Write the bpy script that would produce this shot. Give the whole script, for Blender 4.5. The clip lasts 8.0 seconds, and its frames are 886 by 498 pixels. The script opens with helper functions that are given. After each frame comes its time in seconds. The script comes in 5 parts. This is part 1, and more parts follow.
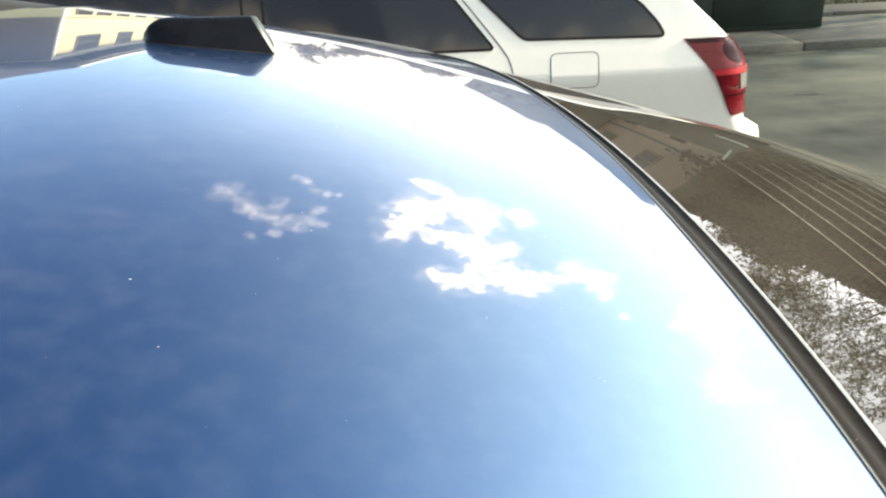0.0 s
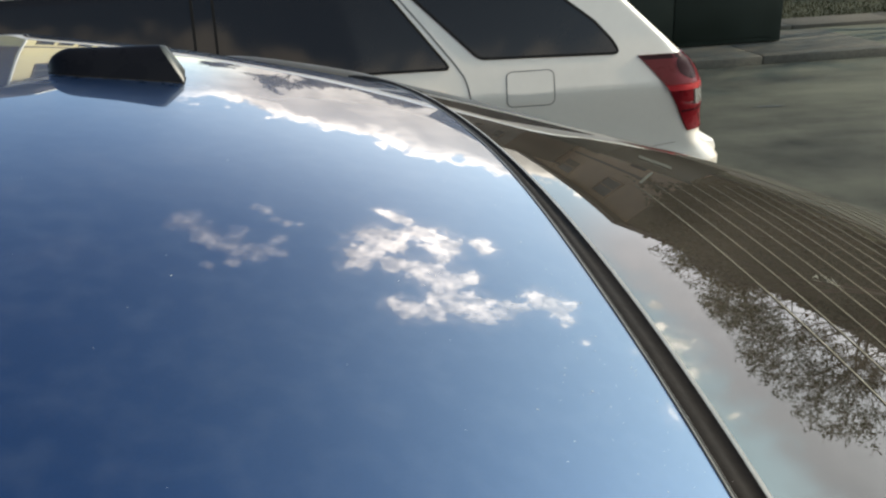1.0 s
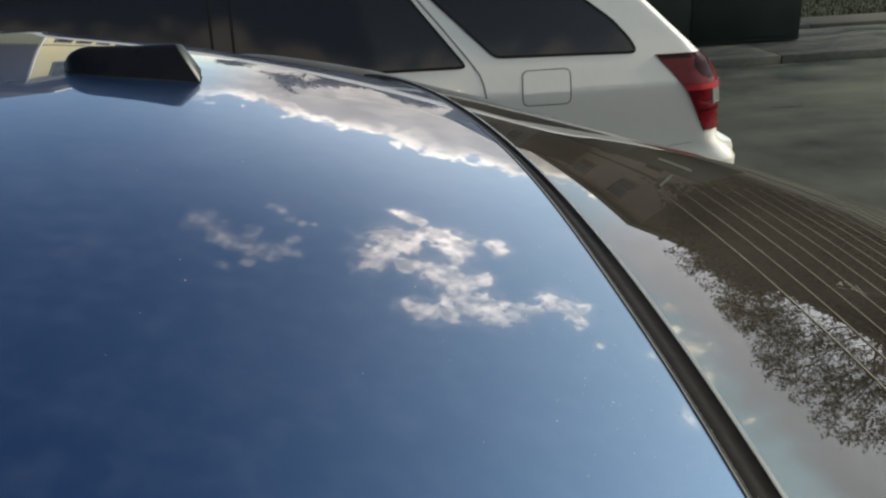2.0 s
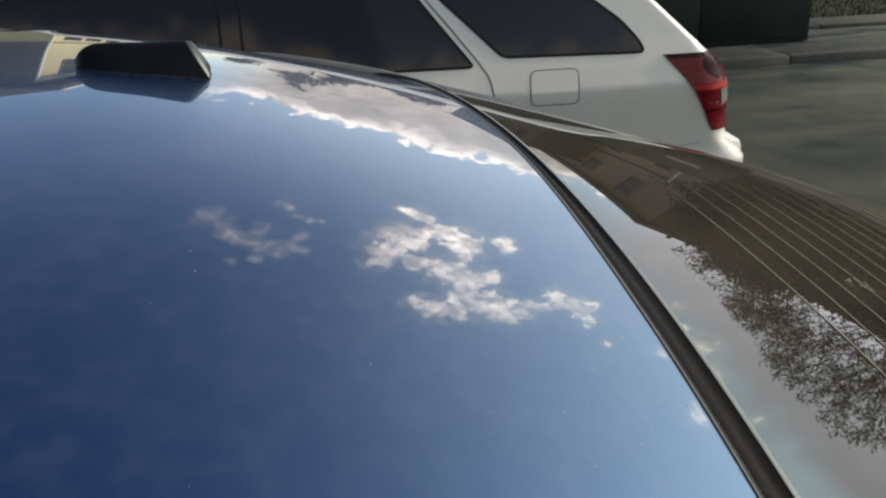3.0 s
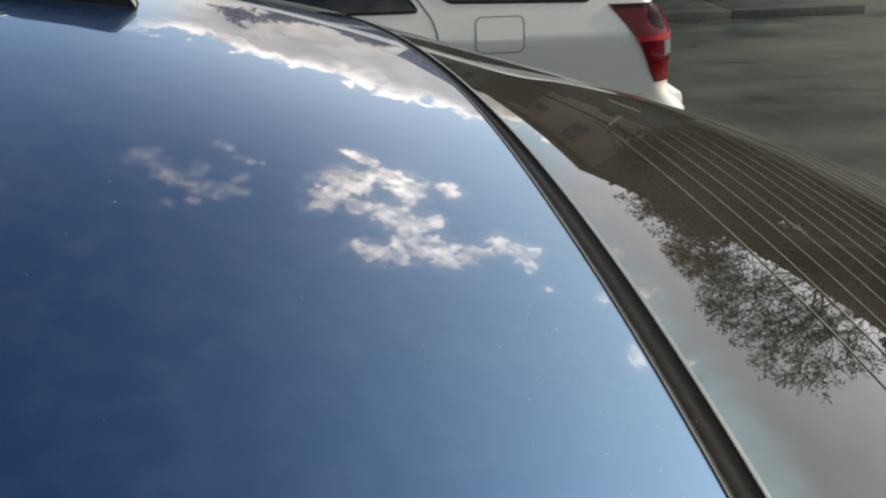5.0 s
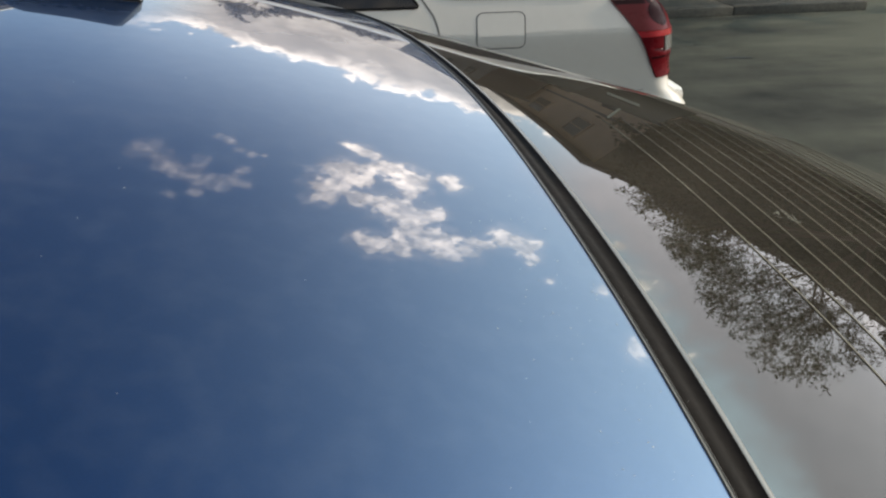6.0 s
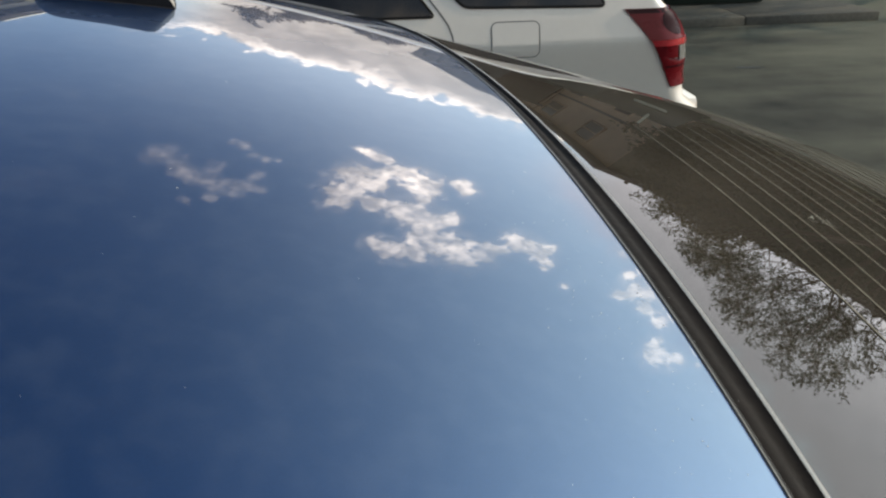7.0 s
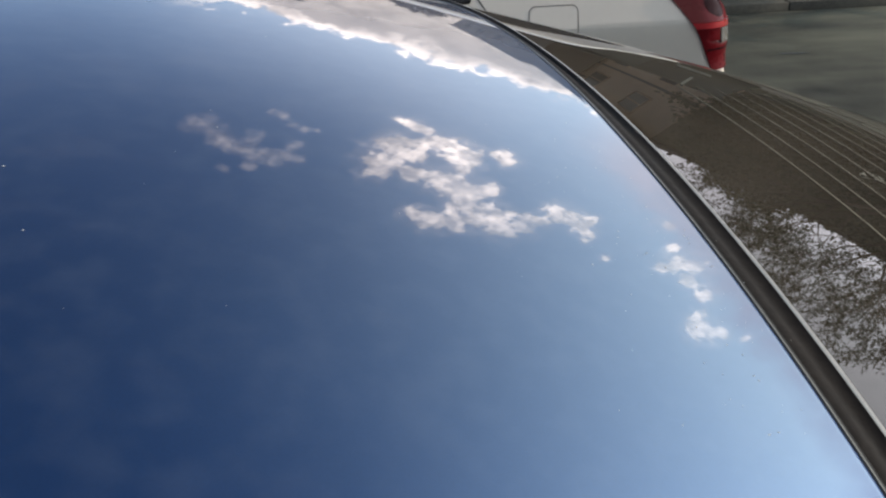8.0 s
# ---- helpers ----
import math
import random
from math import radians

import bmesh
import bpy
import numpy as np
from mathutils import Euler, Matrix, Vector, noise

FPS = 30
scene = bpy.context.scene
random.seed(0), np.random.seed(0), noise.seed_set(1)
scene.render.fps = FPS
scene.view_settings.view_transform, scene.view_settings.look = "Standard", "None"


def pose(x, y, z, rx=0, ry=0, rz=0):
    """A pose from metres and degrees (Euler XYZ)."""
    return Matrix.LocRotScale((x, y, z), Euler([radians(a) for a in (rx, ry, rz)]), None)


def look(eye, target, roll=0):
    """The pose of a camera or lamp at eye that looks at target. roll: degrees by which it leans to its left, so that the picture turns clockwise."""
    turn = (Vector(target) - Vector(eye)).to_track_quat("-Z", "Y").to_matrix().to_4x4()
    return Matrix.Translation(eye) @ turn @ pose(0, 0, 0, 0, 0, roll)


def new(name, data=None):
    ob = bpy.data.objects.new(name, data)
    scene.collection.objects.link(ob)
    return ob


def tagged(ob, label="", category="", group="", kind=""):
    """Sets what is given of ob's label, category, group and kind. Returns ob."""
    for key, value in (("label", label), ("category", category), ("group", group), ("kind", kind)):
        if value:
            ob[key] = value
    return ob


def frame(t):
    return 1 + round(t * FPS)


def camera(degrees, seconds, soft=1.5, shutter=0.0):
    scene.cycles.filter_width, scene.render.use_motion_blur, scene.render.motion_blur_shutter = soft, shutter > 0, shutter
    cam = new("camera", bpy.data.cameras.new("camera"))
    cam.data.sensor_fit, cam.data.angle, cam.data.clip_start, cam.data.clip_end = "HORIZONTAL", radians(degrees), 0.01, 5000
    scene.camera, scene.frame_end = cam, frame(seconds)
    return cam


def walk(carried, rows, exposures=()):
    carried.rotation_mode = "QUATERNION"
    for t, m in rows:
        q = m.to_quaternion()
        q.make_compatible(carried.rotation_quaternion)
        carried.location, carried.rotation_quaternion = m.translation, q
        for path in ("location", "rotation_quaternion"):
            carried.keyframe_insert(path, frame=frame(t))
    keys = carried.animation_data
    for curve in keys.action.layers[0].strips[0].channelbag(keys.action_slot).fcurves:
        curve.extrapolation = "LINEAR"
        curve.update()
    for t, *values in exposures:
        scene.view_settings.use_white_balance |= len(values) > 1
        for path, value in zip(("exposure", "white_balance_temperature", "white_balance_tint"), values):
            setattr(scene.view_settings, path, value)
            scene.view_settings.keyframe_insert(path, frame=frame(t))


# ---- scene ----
cam = camera(56.98, 8.0, soft=2.2)
PATH = [
    (0, (-0.2429, -0.8331, 1.6043), (-0.1498, 1.0024, 0.8154), -2.53),
    (0.1, (-0.2355, -0.8299, 1.6068), (-0.0996, 1.0060, 0.8252), -2.72),
    (0.2, (-0.2297, -0.8274, 1.6092), (-0.0534, 1.0164, 0.8547), -2.97),
    (0.3, (-0.2218, -0.8246, 1.6111), (-0.0410, 1.0213, 0.8627), -3.15),
    (0.5, (-0.2102, -0.8219, 1.6113), (-0.0537, 1.0270, 0.8651), -3.12),
    (0.7, (-0.1971, -0.8204, 1.6111), (-0.0161, 1.0229, 0.8565), -3.17),
    (1, (-0.1854, -0.8178, 1.6066), (-0.0264, 1.0279, 0.8529), -3.05),
    (1.2, (-0.1851, -0.8128, 1.6058), (-0.0308, 1.0319, 0.8489), -2.94),
    (1.5, (-0.1833, -0.8065, 1.6051), (-0.0416, 1.0396, 0.8490), -2.63),
    (1.7, (-0.1847, -0.8068, 1.6077), (-0.0537, 1.0393, 0.8496), -2.83),
    (2.8, (-0.1877, -0.8118, 1.6063), (-0.0691, 1.0378, 0.8545), -3.18),
    (3, (-0.1874, -0.8116, 1.6043), (-0.0805, 1.0376, 0.8499), -3.04),
    (3.2, (-0.1892, -0.8044, 1.6056), (-0.0772, 1.0440, 0.8500), -3.02),
    (3.5, (-0.1915, -0.7923, 1.6019), (-0.0650, 1.0513, 0.8370), -2.30),
    (3.7, (-0.1925, -0.7990, 1.6016), (-0.0604, 1.0422, 0.8319), -2.30),
    (4, (-0.1918, -0.8112, 1.5970), (-0.0392, 1.0280, 0.8263), -2.14),
    (4.2, (-0.1910, -0.8108, 1.5972), (-0.0357, 1.0161, 0.7983), -2.04),
    (4.3, (-0.1896, -0.8105, 1.5952), (-0.0046, 1.0039, 0.7744), -1.70),
    (4.5, (-0.1849, -0.8070, 1.5922), (0.0167, 0.9914, 0.7407), -1.20),
    (4.7, (-0.1825, -0.8027, 1.5907), (0.0511, 0.9857, 0.7265), -0.97),
    (5.8, (-0.1835, -0.8167, 1.5913), (0.0508, 0.9681, 0.7199), -0.97),
    (6, (-0.1839, -0.8177, 1.5908), (0.0469, 0.9658, 0.7155), -0.94),
    (6.2, (-0.1867, -0.8157, 1.5903), (0.0325, 0.9685, 0.7137), -0.91),
    (6.5, (-0.1953, -0.8120, 1.5887), (0.0141, 0.9832, 0.7322), -0.83),
    (7, (-0.2048, -0.8193, 1.5878), (0.0060, 0.9771, 0.7343), -1.08),
    (7.2, (-0.2045, -0.8232, 1.5884), (-0.0011, 0.9718, 0.7301), -1.22),
    (7.5, (-0.2040, -0.8260, 1.5895), (-0.0151, 0.9746, 0.7397), -1.66),
    (7.7, (-0.2049, -0.8259, 1.5834), (-0.0257, 0.9755, 0.7333), -1.96),
    (7.8, (-0.2101, -0.8269, 1.5790), (-0.0405, 0.9784, 0.7352), -2.29),
    (8, (-0.2081, -0.8253, 1.5602), (-0.0890, 0.9740, 0.6952), -2.43),
]
EV, KELVIN = 0.91, 7200
walk(cam, [(t, look(eye, target, roll)) for t, eye, target, roll in PATH],
     exposures=[(t, EV + e, KELVIN + k, 10 + g) for t, e, k, g in (
         (0, 1.54, 520, 0), (0.2, 1.33, 420, 0), (0.5, 0.88, 300, 1), (0.8, 0.58, 200, 1), (1.2, 0.28, 100, 1), (1.5, 0.0, 0, 1), (3.5, 0.02, 50, 2),
         (4.6, 0.08, 0, 1), (6.0, 0.09, 60, 3), (7.5, 0.08, 40, 4), (8.0, 0.04, -80, 7))])

# ---- light: late sun behind the cars, blue sky with broken cloud ----
SUN_AZ, SUN_EL = 88.0, 31.0
sun_dir = Vector((math.cos(radians(SUN_EL)) * math.sin(radians(SUN_AZ)),
                  math.cos(radians(SUN_EL)) * math.cos(radians(SUN_AZ)), math.sin(radians(SUN_EL))))
sun = new("sun", bpy.data.lights.new("sun", "SUN"))
sun.data.energy, sun.data.angle, sun.data.color = 2.3, radians(0.53), (1.0, 0.93, 0.82)
sun.matrix_world = look(sun_dir * 40, (0, 0, 0))

# broken clouds: azimuth, height over the horizon and radius of each puff in degrees
CLOUD_TOP = [
    (11.8, 22.1, 0.29), (12.8, 22.2, 0.41), (13.8, 22.3, 0.47), (14.7, 22.3, 0.29), (13.2, 25.3, 1.14), (13.5, 27.5, 1.13), (13.7, 28.9, 0.78),
    (14.5, 26.5, 1.02), (15.1, 25.6, 0.8), (15, 23.9, 0.58), (12.5, 28, 0.45), (16.3, 23, 0.69), (17.4, 23, 0.92), (18.6, 23.5, 1.03),
    (19.8, 23.9, 0.57), (19.6, 24.8, 0.51), (21.3, 21.5, 0.5), (22.3, 21.7, 0.44), (16, 27.9, 0.56), (17.2, 27.7, 0.73), (18.6, 27.5, 0.84),
    (19.9, 27.2, 0.9), (21.1, 27.2, 1.01), (22.3, 27.6, 0.78), (21.9, 28.7, 0.66), (23.1, 25.9, 0.56), (22.9, 26.8, 0.45),
]
# the long cloud and the loose ones nearer the sun
CLOUD_LONG = [
    (19.7, 31.8, 0.77), (20.9, 31.9, 0.76), (21.9, 31.2, 0.71), (23.2, 30.8, 0.82), (24.4, 29.9, 0.87), (25.4, 28.8, 0.98), (26.6, 28.4, 1.09),
    (27.8, 27.9, 0.92), (28.3, 26.6, 0.76), (27.8, 29, 0.54), (28.9, 26, 0.38), (29.2, 24.6, 0.71), (30.4, 24.3, 0.71), (31.5, 24.1, 0.65),
    (31.9, 23.4, 0.43), (32.7, 24.5, 0.43), (33.1, 25.4, 0.27), (35.9, 25.6, 0.16), (36.3, 19.2, 0.37), (38.6, 20.6, 0.31), (40.2, 21.8, 0.77),
    (40.8, 21.2, 0.92), (39.7, 23, 0.41), (42.4, 22.3, 0.56), (43.9, 22.4, 0.6), (46.8, 24.8, 0.83), (47.5, 24.3, 0.58), (45.6, 24.3, 0.39),
    (49.4, 22.8, 0.20), (23.1, 28.5, 0.46), (24.4, 27.9, 0.50), (22.1, 29.9, 0.39),
]
# thin torn cloud away from the sun
CLOUD_WISPS = [
    (-3.4, 29, 0.45), (-2.5, 29, 0.6), (-1.7, 29.8, 0.55), (-0.8, 30.6, 0.55), (0.4, 31, 0.5), (1.4, 31, 0.55), (1.9, 29.6, 0.5), (2.2, 30.6, 0.6),
    (3.3, 31, 0.6), (4.5, 31, 0.6), (5.6, 30.7, 0.5), (6.7, 30.5, 0.35), (5.7, 29.2, 0.35), (1.3, 33.8, 0.3), (3, 32.9, 0.25),
    (2, 25.9, 0.15), (3.1, 26.1, 0.22), (4.2, 26.9, 0.24), (5.4, 27, 0.22), (6.6, 26.8, 0.15),
]


def build_world():
    world = bpy.data.worlds.new("world")
    scene.world = world
    world.use_nodes = True
    nt = world.node_tree
    bg = nt.nodes["Background"]

    def node(kind, **kw):
        n = nt.nodes.new(kind)
        for k, v in kw.items():
            if k == "op":
                n.operation = v
        return n

    def m(op, a, b=None, c=None, clamp=False):
        n = node("ShaderNodeMath", op=op)
        n.use_clamp = clamp
        for i, v in enumerate((a, b, c)):
            if v is None:
                continue
            if isinstance(v, (int, float)):
                n.inputs[i].default_value = v
            else:
                nt.links.new(v, n.inputs[i])
        return n.outputs[0]

    def ramp(v, lo, hi, smooth=True):
        n = node("ShaderNodeMapRange")
        n.interpolation_type = "SMOOTHSTEP" if smooth else "LINEAR"
        n.inputs["From Min"].default_value, n.inputs["From Max"].default_value = lo, hi
        nt.links.new(v, n.inputs["Value"])
        return n.outputs["Result"]

    sky = node("ShaderNodeTexSky")
    sky.sky_type, sky.sun_disc = "NISHITA", False
    sky.sun_elevation, sky.sun_rotation = radians(SUN_EL), radians(SUN_AZ)
    sky.air_density, sky.dust_density, sky.ozone_density, sky.altitude = 1.0, 0.5, 2.5, 900
    co = node("ShaderNodeTexCoord").outputs["Generated"]
    sep = node("ShaderNodeSeparateXYZ")
    nt.links.new(co, sep.inputs[0])
    az = m("MULTIPLY", m("ARCTAN2", sep.outputs[0], sep.outputs[1]), 57.29578)
    el = m("MULTIPLY", m("ARCSINE", sep.outputs[2]), 57.29578)

    def noise_tex(scale, detail, rough=0.6):
        n = node("ShaderNodeTexNoise")
        n.inputs["Scale"].default_value, n.inputs["Detail"].default_value = scale, detail
        n.inputs["Roughness"].default_value = rough
        nt.links.new(co, n.inputs["Vector"])
        return n

    warp = noise_tex(22.0, 6.0)
    wx = node("ShaderNodeSeparateXYZ")
    nt.links.new(warp.outputs["Color"], wx.inputs[0])
    waz = m("MULTIPLY_ADD", m("SUBTRACT", wx.outputs[0], 0.5), 1.7, az)
    wel = m("MULTIPLY_ADD", m("SUBTRACT", wx.outputs[1], 0.5), 1.5, el)
    comb = node("ShaderNodeCombineXYZ")
    nt.links.new(waz, comb.inputs[0])
    nt.links.new(wel, comb.inputs[1])

    def nearest_of(puffs, grow, k):
        """The distance to the nearest puff, in puff radii."""
        near = None
        for a, e, r in puffs:
            n = node("ShaderNodeVectorMath", op="MULTIPLY_ADD")
            nt.links.new(comb.outputs[0], n.inputs[0])
            sx, sy = 0.90 / (grow * r + 0.14), 1.0 / (grow * r + 0.14)
            n.inputs[1].default_value, n.inputs[2].default_value = (sx, sy, 0), (-a * sx, -e * sy, 0)
            ln = node("ShaderNodeVectorMath", op="LENGTH")
            nt.links.new(n.outputs[0], ln.inputs[0])
            near = ln.outputs["Value"] if near is None else m("SMOOTH_MIN", near, ln.outputs["Value"], k)
        return near

    fine = noise_tex(50.0, 10.0, 0.61).outputs["Fac"]
    torn = noise_tex(34.0, 10.0, 0.70).outputs["Fac"]
    thin = ramp(noise_tex(23.0, 6.0, 0.6).outputs["Fac"], 0.32, 0.58)
    shape = m("MULTIPLY_ADD", m("SUBTRACT", fine, 0.5), -2.6, nearest_of(CLOUD_TOP + CLOUD_LONG, 1.32, 0.55))
    body = m("MAXIMUM", ramp(shape, 1.16, 0.56), m("MULTIPLY", ramp(shape, 2.0, 0.8), 0.20))
    wisp = m("MULTIPLY_ADD", m("SUBTRACT", torn, 0.5), -3.9, nearest_of(CLOUD_WISPS, 1.5, 0.7))
    puff = m("MAXIMUM", m("MULTIPLY", body, m("MULTIPLY_ADD", thin, 0.25, 0.75)), m("MULTIPLY", ramp(wisp, 1.6, -0.2), 0.31))
    # relief: the sides of the puffs towards the sun and the zenith are brighter
    lump = noise_tex(21.0, 5.0, 0.58)
    shifted = node("ShaderNodeVectorMath", op="ADD")
    nt.links.new(co, shifted.inputs[0])
    shifted.inputs[1].default_value = sun_dir * 0.006 + Vector((0, 0, 0.007))
    lump_off = noise_tex(21.0, 5.0, 0.58)
    nt.links.new(shifted.outputs[0], lump_off.inputs["Vector"])
    relief = m("MULTIPLY", m("SUBTRACT", lump.outputs["Fac"], lump_off.outputs["Fac"]), 4.4)
    white = m("MAXIMUM", m("ADD", m("MULTIPLY_ADD", ramp(shape, 1.1, 0.3), 0.16, 0.70), relief), 0.45)
    # thin cirrus veils
    veil_co = node("ShaderNodeMapping")
    veil_co.inputs["Scale"].default_value = (1.0, 2.6, 3.5)
    nt.links.new(co, veil_co.inputs["Vector"])
    vn = node("ShaderNodeTexNoise")
    vn.inputs["Scale"].default_value, vn.inputs["Detail"].default_value = 5.0, 7.0
    nt.links.new(veil_co.outputs[0], vn.inputs["Vector"])
    veil = m("MULTIPLY", ramp(vn.outputs["Fac"], 0.5, 0.85), 0.028)
    # cloud bank over the horizon
    low = noise_tex(7.0, 6.0, 0.62).outputs["Fac"]
    low2 = noise_tex(26.0, 7.0, 0.62).outputs["Fac"]
    edge = m("ADD", m("MULTIPLY_ADD", low, 8.0, 4.2), m("MULTIPLY", low2, 8.0))
    edge = m("SUBTRACT", edge, m("MULTIPLY", ramp(az, 8.0, 30.0), 2.5))
    depth = m("SUBTRACT", edge, el)
    mask = m("MULTIPLY", ramp(az, -11.0, -3.5), ramp(az, 150.0, 110.0))
    bank = m("MULTIPLY", ramp(depth, -0.2, 1.1), mask)
    behind = m("MULTIPLY", ramp(m("ADD", m("MULTIPLY_ADD", low2, 7.0, 14.7), m("MULTIPLY", el, -1.0)), -0.3, 1.2), ramp(m("ABSOLUTE", az), 138.0, 152.0))
    rim = ramp(depth, 3.2, 0.2)
    lit = m("MULTIPLY_ADD", rim, 1.18, 0.47)
    lit = m("MULTIPLY", lit, m("MULTIPLY_ADD", m("MULTIPLY", m("SUBTRACT", ramp(low2, 0.35, 0.65), 0.5), m("MULTIPLY_ADD", rim, 0.7, 0.3)), 1.25, 0.95))

    def rgb(strength, colour):
        n = node("ShaderNodeMix")
        n.data_type, n.blend_type = "RGBA", "MULTIPLY"
        n.inputs["Factor"].default_value = 1.0
        n.inputs[6].default_value = (*colour, 1)
        if isinstance(strength, (int, float)):
            n.inputs[7].default_value = (strength, strength, strength, 1)
        else:
            nt.links.new(strength, n.inputs[7])
        return n.outputs[2]

    def mix(fac, a, b):
        n = node("ShaderNodeMix")
        n.data_type = "RGBA"
        nt.links.new(fac, n.inputs["Factor"])
        nt.links.new(a, n.inputs[6])
        nt.links.new(b, n.inputs[7])
        return n.outputs[2]

    # bright haze round the sun
    dot = node("ShaderNodeVectorMath", op="DOT_PRODUCT")
    nt.links.new(co, dot.inputs[0])
    dot.inputs[1].default_value = sun_dir
    glow = m("MULTIPLY", m("POWER", m("MAXIMUM", dot.outputs["Value"], 0.0), 3.4), m("MULTIPLY", ramp(el, 74.0, 18.0), HAZE))
    colour = sky.outputs[0]
    colour = mix(bank, colour, rgb(m("MULTIPLY", lit, BANK), (1.0, 0.96, 0.93)))
    colour = mix(behind, colour, rgb(m("MULTIPLY_ADD", low2, 5.0, 5.0), (0.97, 0.93, 0.92)))
    colour = mix(m("MAXIMUM", m("MULTIPLY", puff, 0.9), veil), colour, rgb(m("MULTIPLY", white, PUFF), (1.0, 0.92, 0.85)))
    total = node("ShaderNodeMix")
    total.data_type, total.blend_type = "RGBA", "ADD"
    total.inputs["Factor"].default_value = 1.0
    nt.links.new(colour, total.inputs[6])
    nt.links.new(rgb(glow, (0.64, 0.93, 1.0)), total.inputs[7])
    colour = total.outputs[2]
    # pale haze over the horizon, stronger towards the sun's side
    low_haze = m("MULTIPLY", m("MULTIPLY", ramp(el, 31.0, 9.0), ramp(az, -19.0, 8.0)), 3.3)
    hazy = node("ShaderNodeMix")
    hazy.data_type, hazy.blend_type = "RGBA", "ADD"
    hazy.inputs["Factor"].default_value = 1.0
    nt.links.new(colour, hazy.inputs[6])
    nt.links.new(rgb(m("MULTIPLY", low_haze, m("SUBTRACT", 1.0, m("MAXIMUM", puff, bank))), (0.74, 0.90, 1.0)), hazy.inputs[7])
    # grey-mauve cloud sheet under the sun
    sheet_edge = m("ADD", m("MULTIPLY_ADD", m("MINIMUM", m("SUBTRACT", az, 28.0), 20.0), 0.26, 14.8), m("MULTIPLY", low2, 4.0))
    cover = m("MULTIPLY", m("MULTIPLY", ramp(m("SUBTRACT", sheet_edge, el), -2.6, 2.4), m("MULTIPLY", ramp(az, 22.0, 31.0), ramp(az, 150.0, 110.0))), 0.85)
    grey = m("ADD", m("MULTIPLY_ADD", low2, 4.0, 7.6), m("MULTIPLY", ramp(el, 14.0, 9.0), 4.0))
    colour = mix(cover, hazy.outputs[2], rgb(grey, (0.93, 0.955, 1.07)))
    nt.links.new(colour, bg.inputs[0])
    bg.inputs[1].default_value = 0.108


BANK, PUFF, HAZE = 8.4, 22.5, 30.0
build_world()


# ---- helpers ----
def finish(me, smooth=True, angle=32):
    if smooth:
        me.polygons.foreach_set("use_smooth", [True] * len(me.polygons))
        me.set_sharp_from_angle(angle=radians(angle))
    me.update()


def part(name, bm, material, parent=None, label="", smooth=True, angle=32):
    me = bpy.data.meshes.new(name)
    bmesh.ops.recalc_face_normals(bm, faces=bm.faces)
    bm.to_mesh(me)
    bm.free()
    me.materials.append(material)
    finish(me, smooth, angle)
    ob = new(name, me)
    if parent is not None:
        ob.parent = parent
    return tagged(ob, label)


def raw(name, verts, faces, material, parent=None, label="", smooth=False):
    me = bpy.data.meshes.new(name)
    me.from_pydata(verts, [], faces)
    me.materials.append(material)
    finish(me, smooth)
    ob = new(name, me)
    if parent is not None:
        ob.parent = parent
    return tagged(ob, label)


def empty(name, m, label, category, group="", kind=""):
    ob = new(name)
    ob.matrix_world = m
    return tagged(ob, label, category, group, kind)


def add_box(bm, x0, x1, y0, y1, z0, z1, bevel=0.0):
    vs = [bm.verts.new((x, y, z)) for x in (x0, x1) for y in (y0, y1) for z in (z0, z1)]
    fs = [bm.faces.new([vs[i] for i in f]) for f in
          ((0, 1, 3, 2), (4, 6, 7, 5), (0, 4, 5, 1), (2, 3, 7, 6), (0, 2, 6, 4), (1, 5, 7, 3))]
    if bevel:
        es = list({e for f in fs for e in f.edges})
        bmesh.ops.bevel(bm, geom=es, offset=bevel, segments=2, affect="EDGES", profile=0.5)
    return bm


def box(x0, x1, y0, y1, z0, z1, bevel=0.0):
    return add_box(bmesh.new(), x0, x1, y0, y1, z0, z1, bevel)


def sheet(fn, nu, nv, thick=0.0, down=(0, 0, -1)):
    """A grid fn(s, t) -> point for s, t in 0..1; thick: closed slab along down."""
    bm = bmesh.new()
    d = Vector(down) * thick
    top = [[bm.verts.new(fn(i / nu, j / nv)) for j in range(nv + 1)] for i in range(nu + 1)]
    for i in range(nu):
        for j in range(nv):
            bm.faces.new((top[i][j], top[i + 1][j], top[i + 1][j + 1], top[i][j + 1]))
    if thick:
        bot = [[bm.verts.new(v.co + d) for v in row] for row in top]
        for i in range(nu):
            for j in range(nv):
                bm.faces.new((bot[i][j], bot[i][j + 1], bot[i + 1][j + 1], bot[i + 1][j]))
        for i in range(nu):
            for j in (0, nv):
                bm.faces.new((top[i][j], top[i + 1][j], bot[i + 1][j], bot[i][j]))
        for j in range(nv):
            for i in (0, nu):
                bm.faces.new((top[i][j], top[i][j + 1], bot[i][j + 1], bot[i][j]))
    return bm


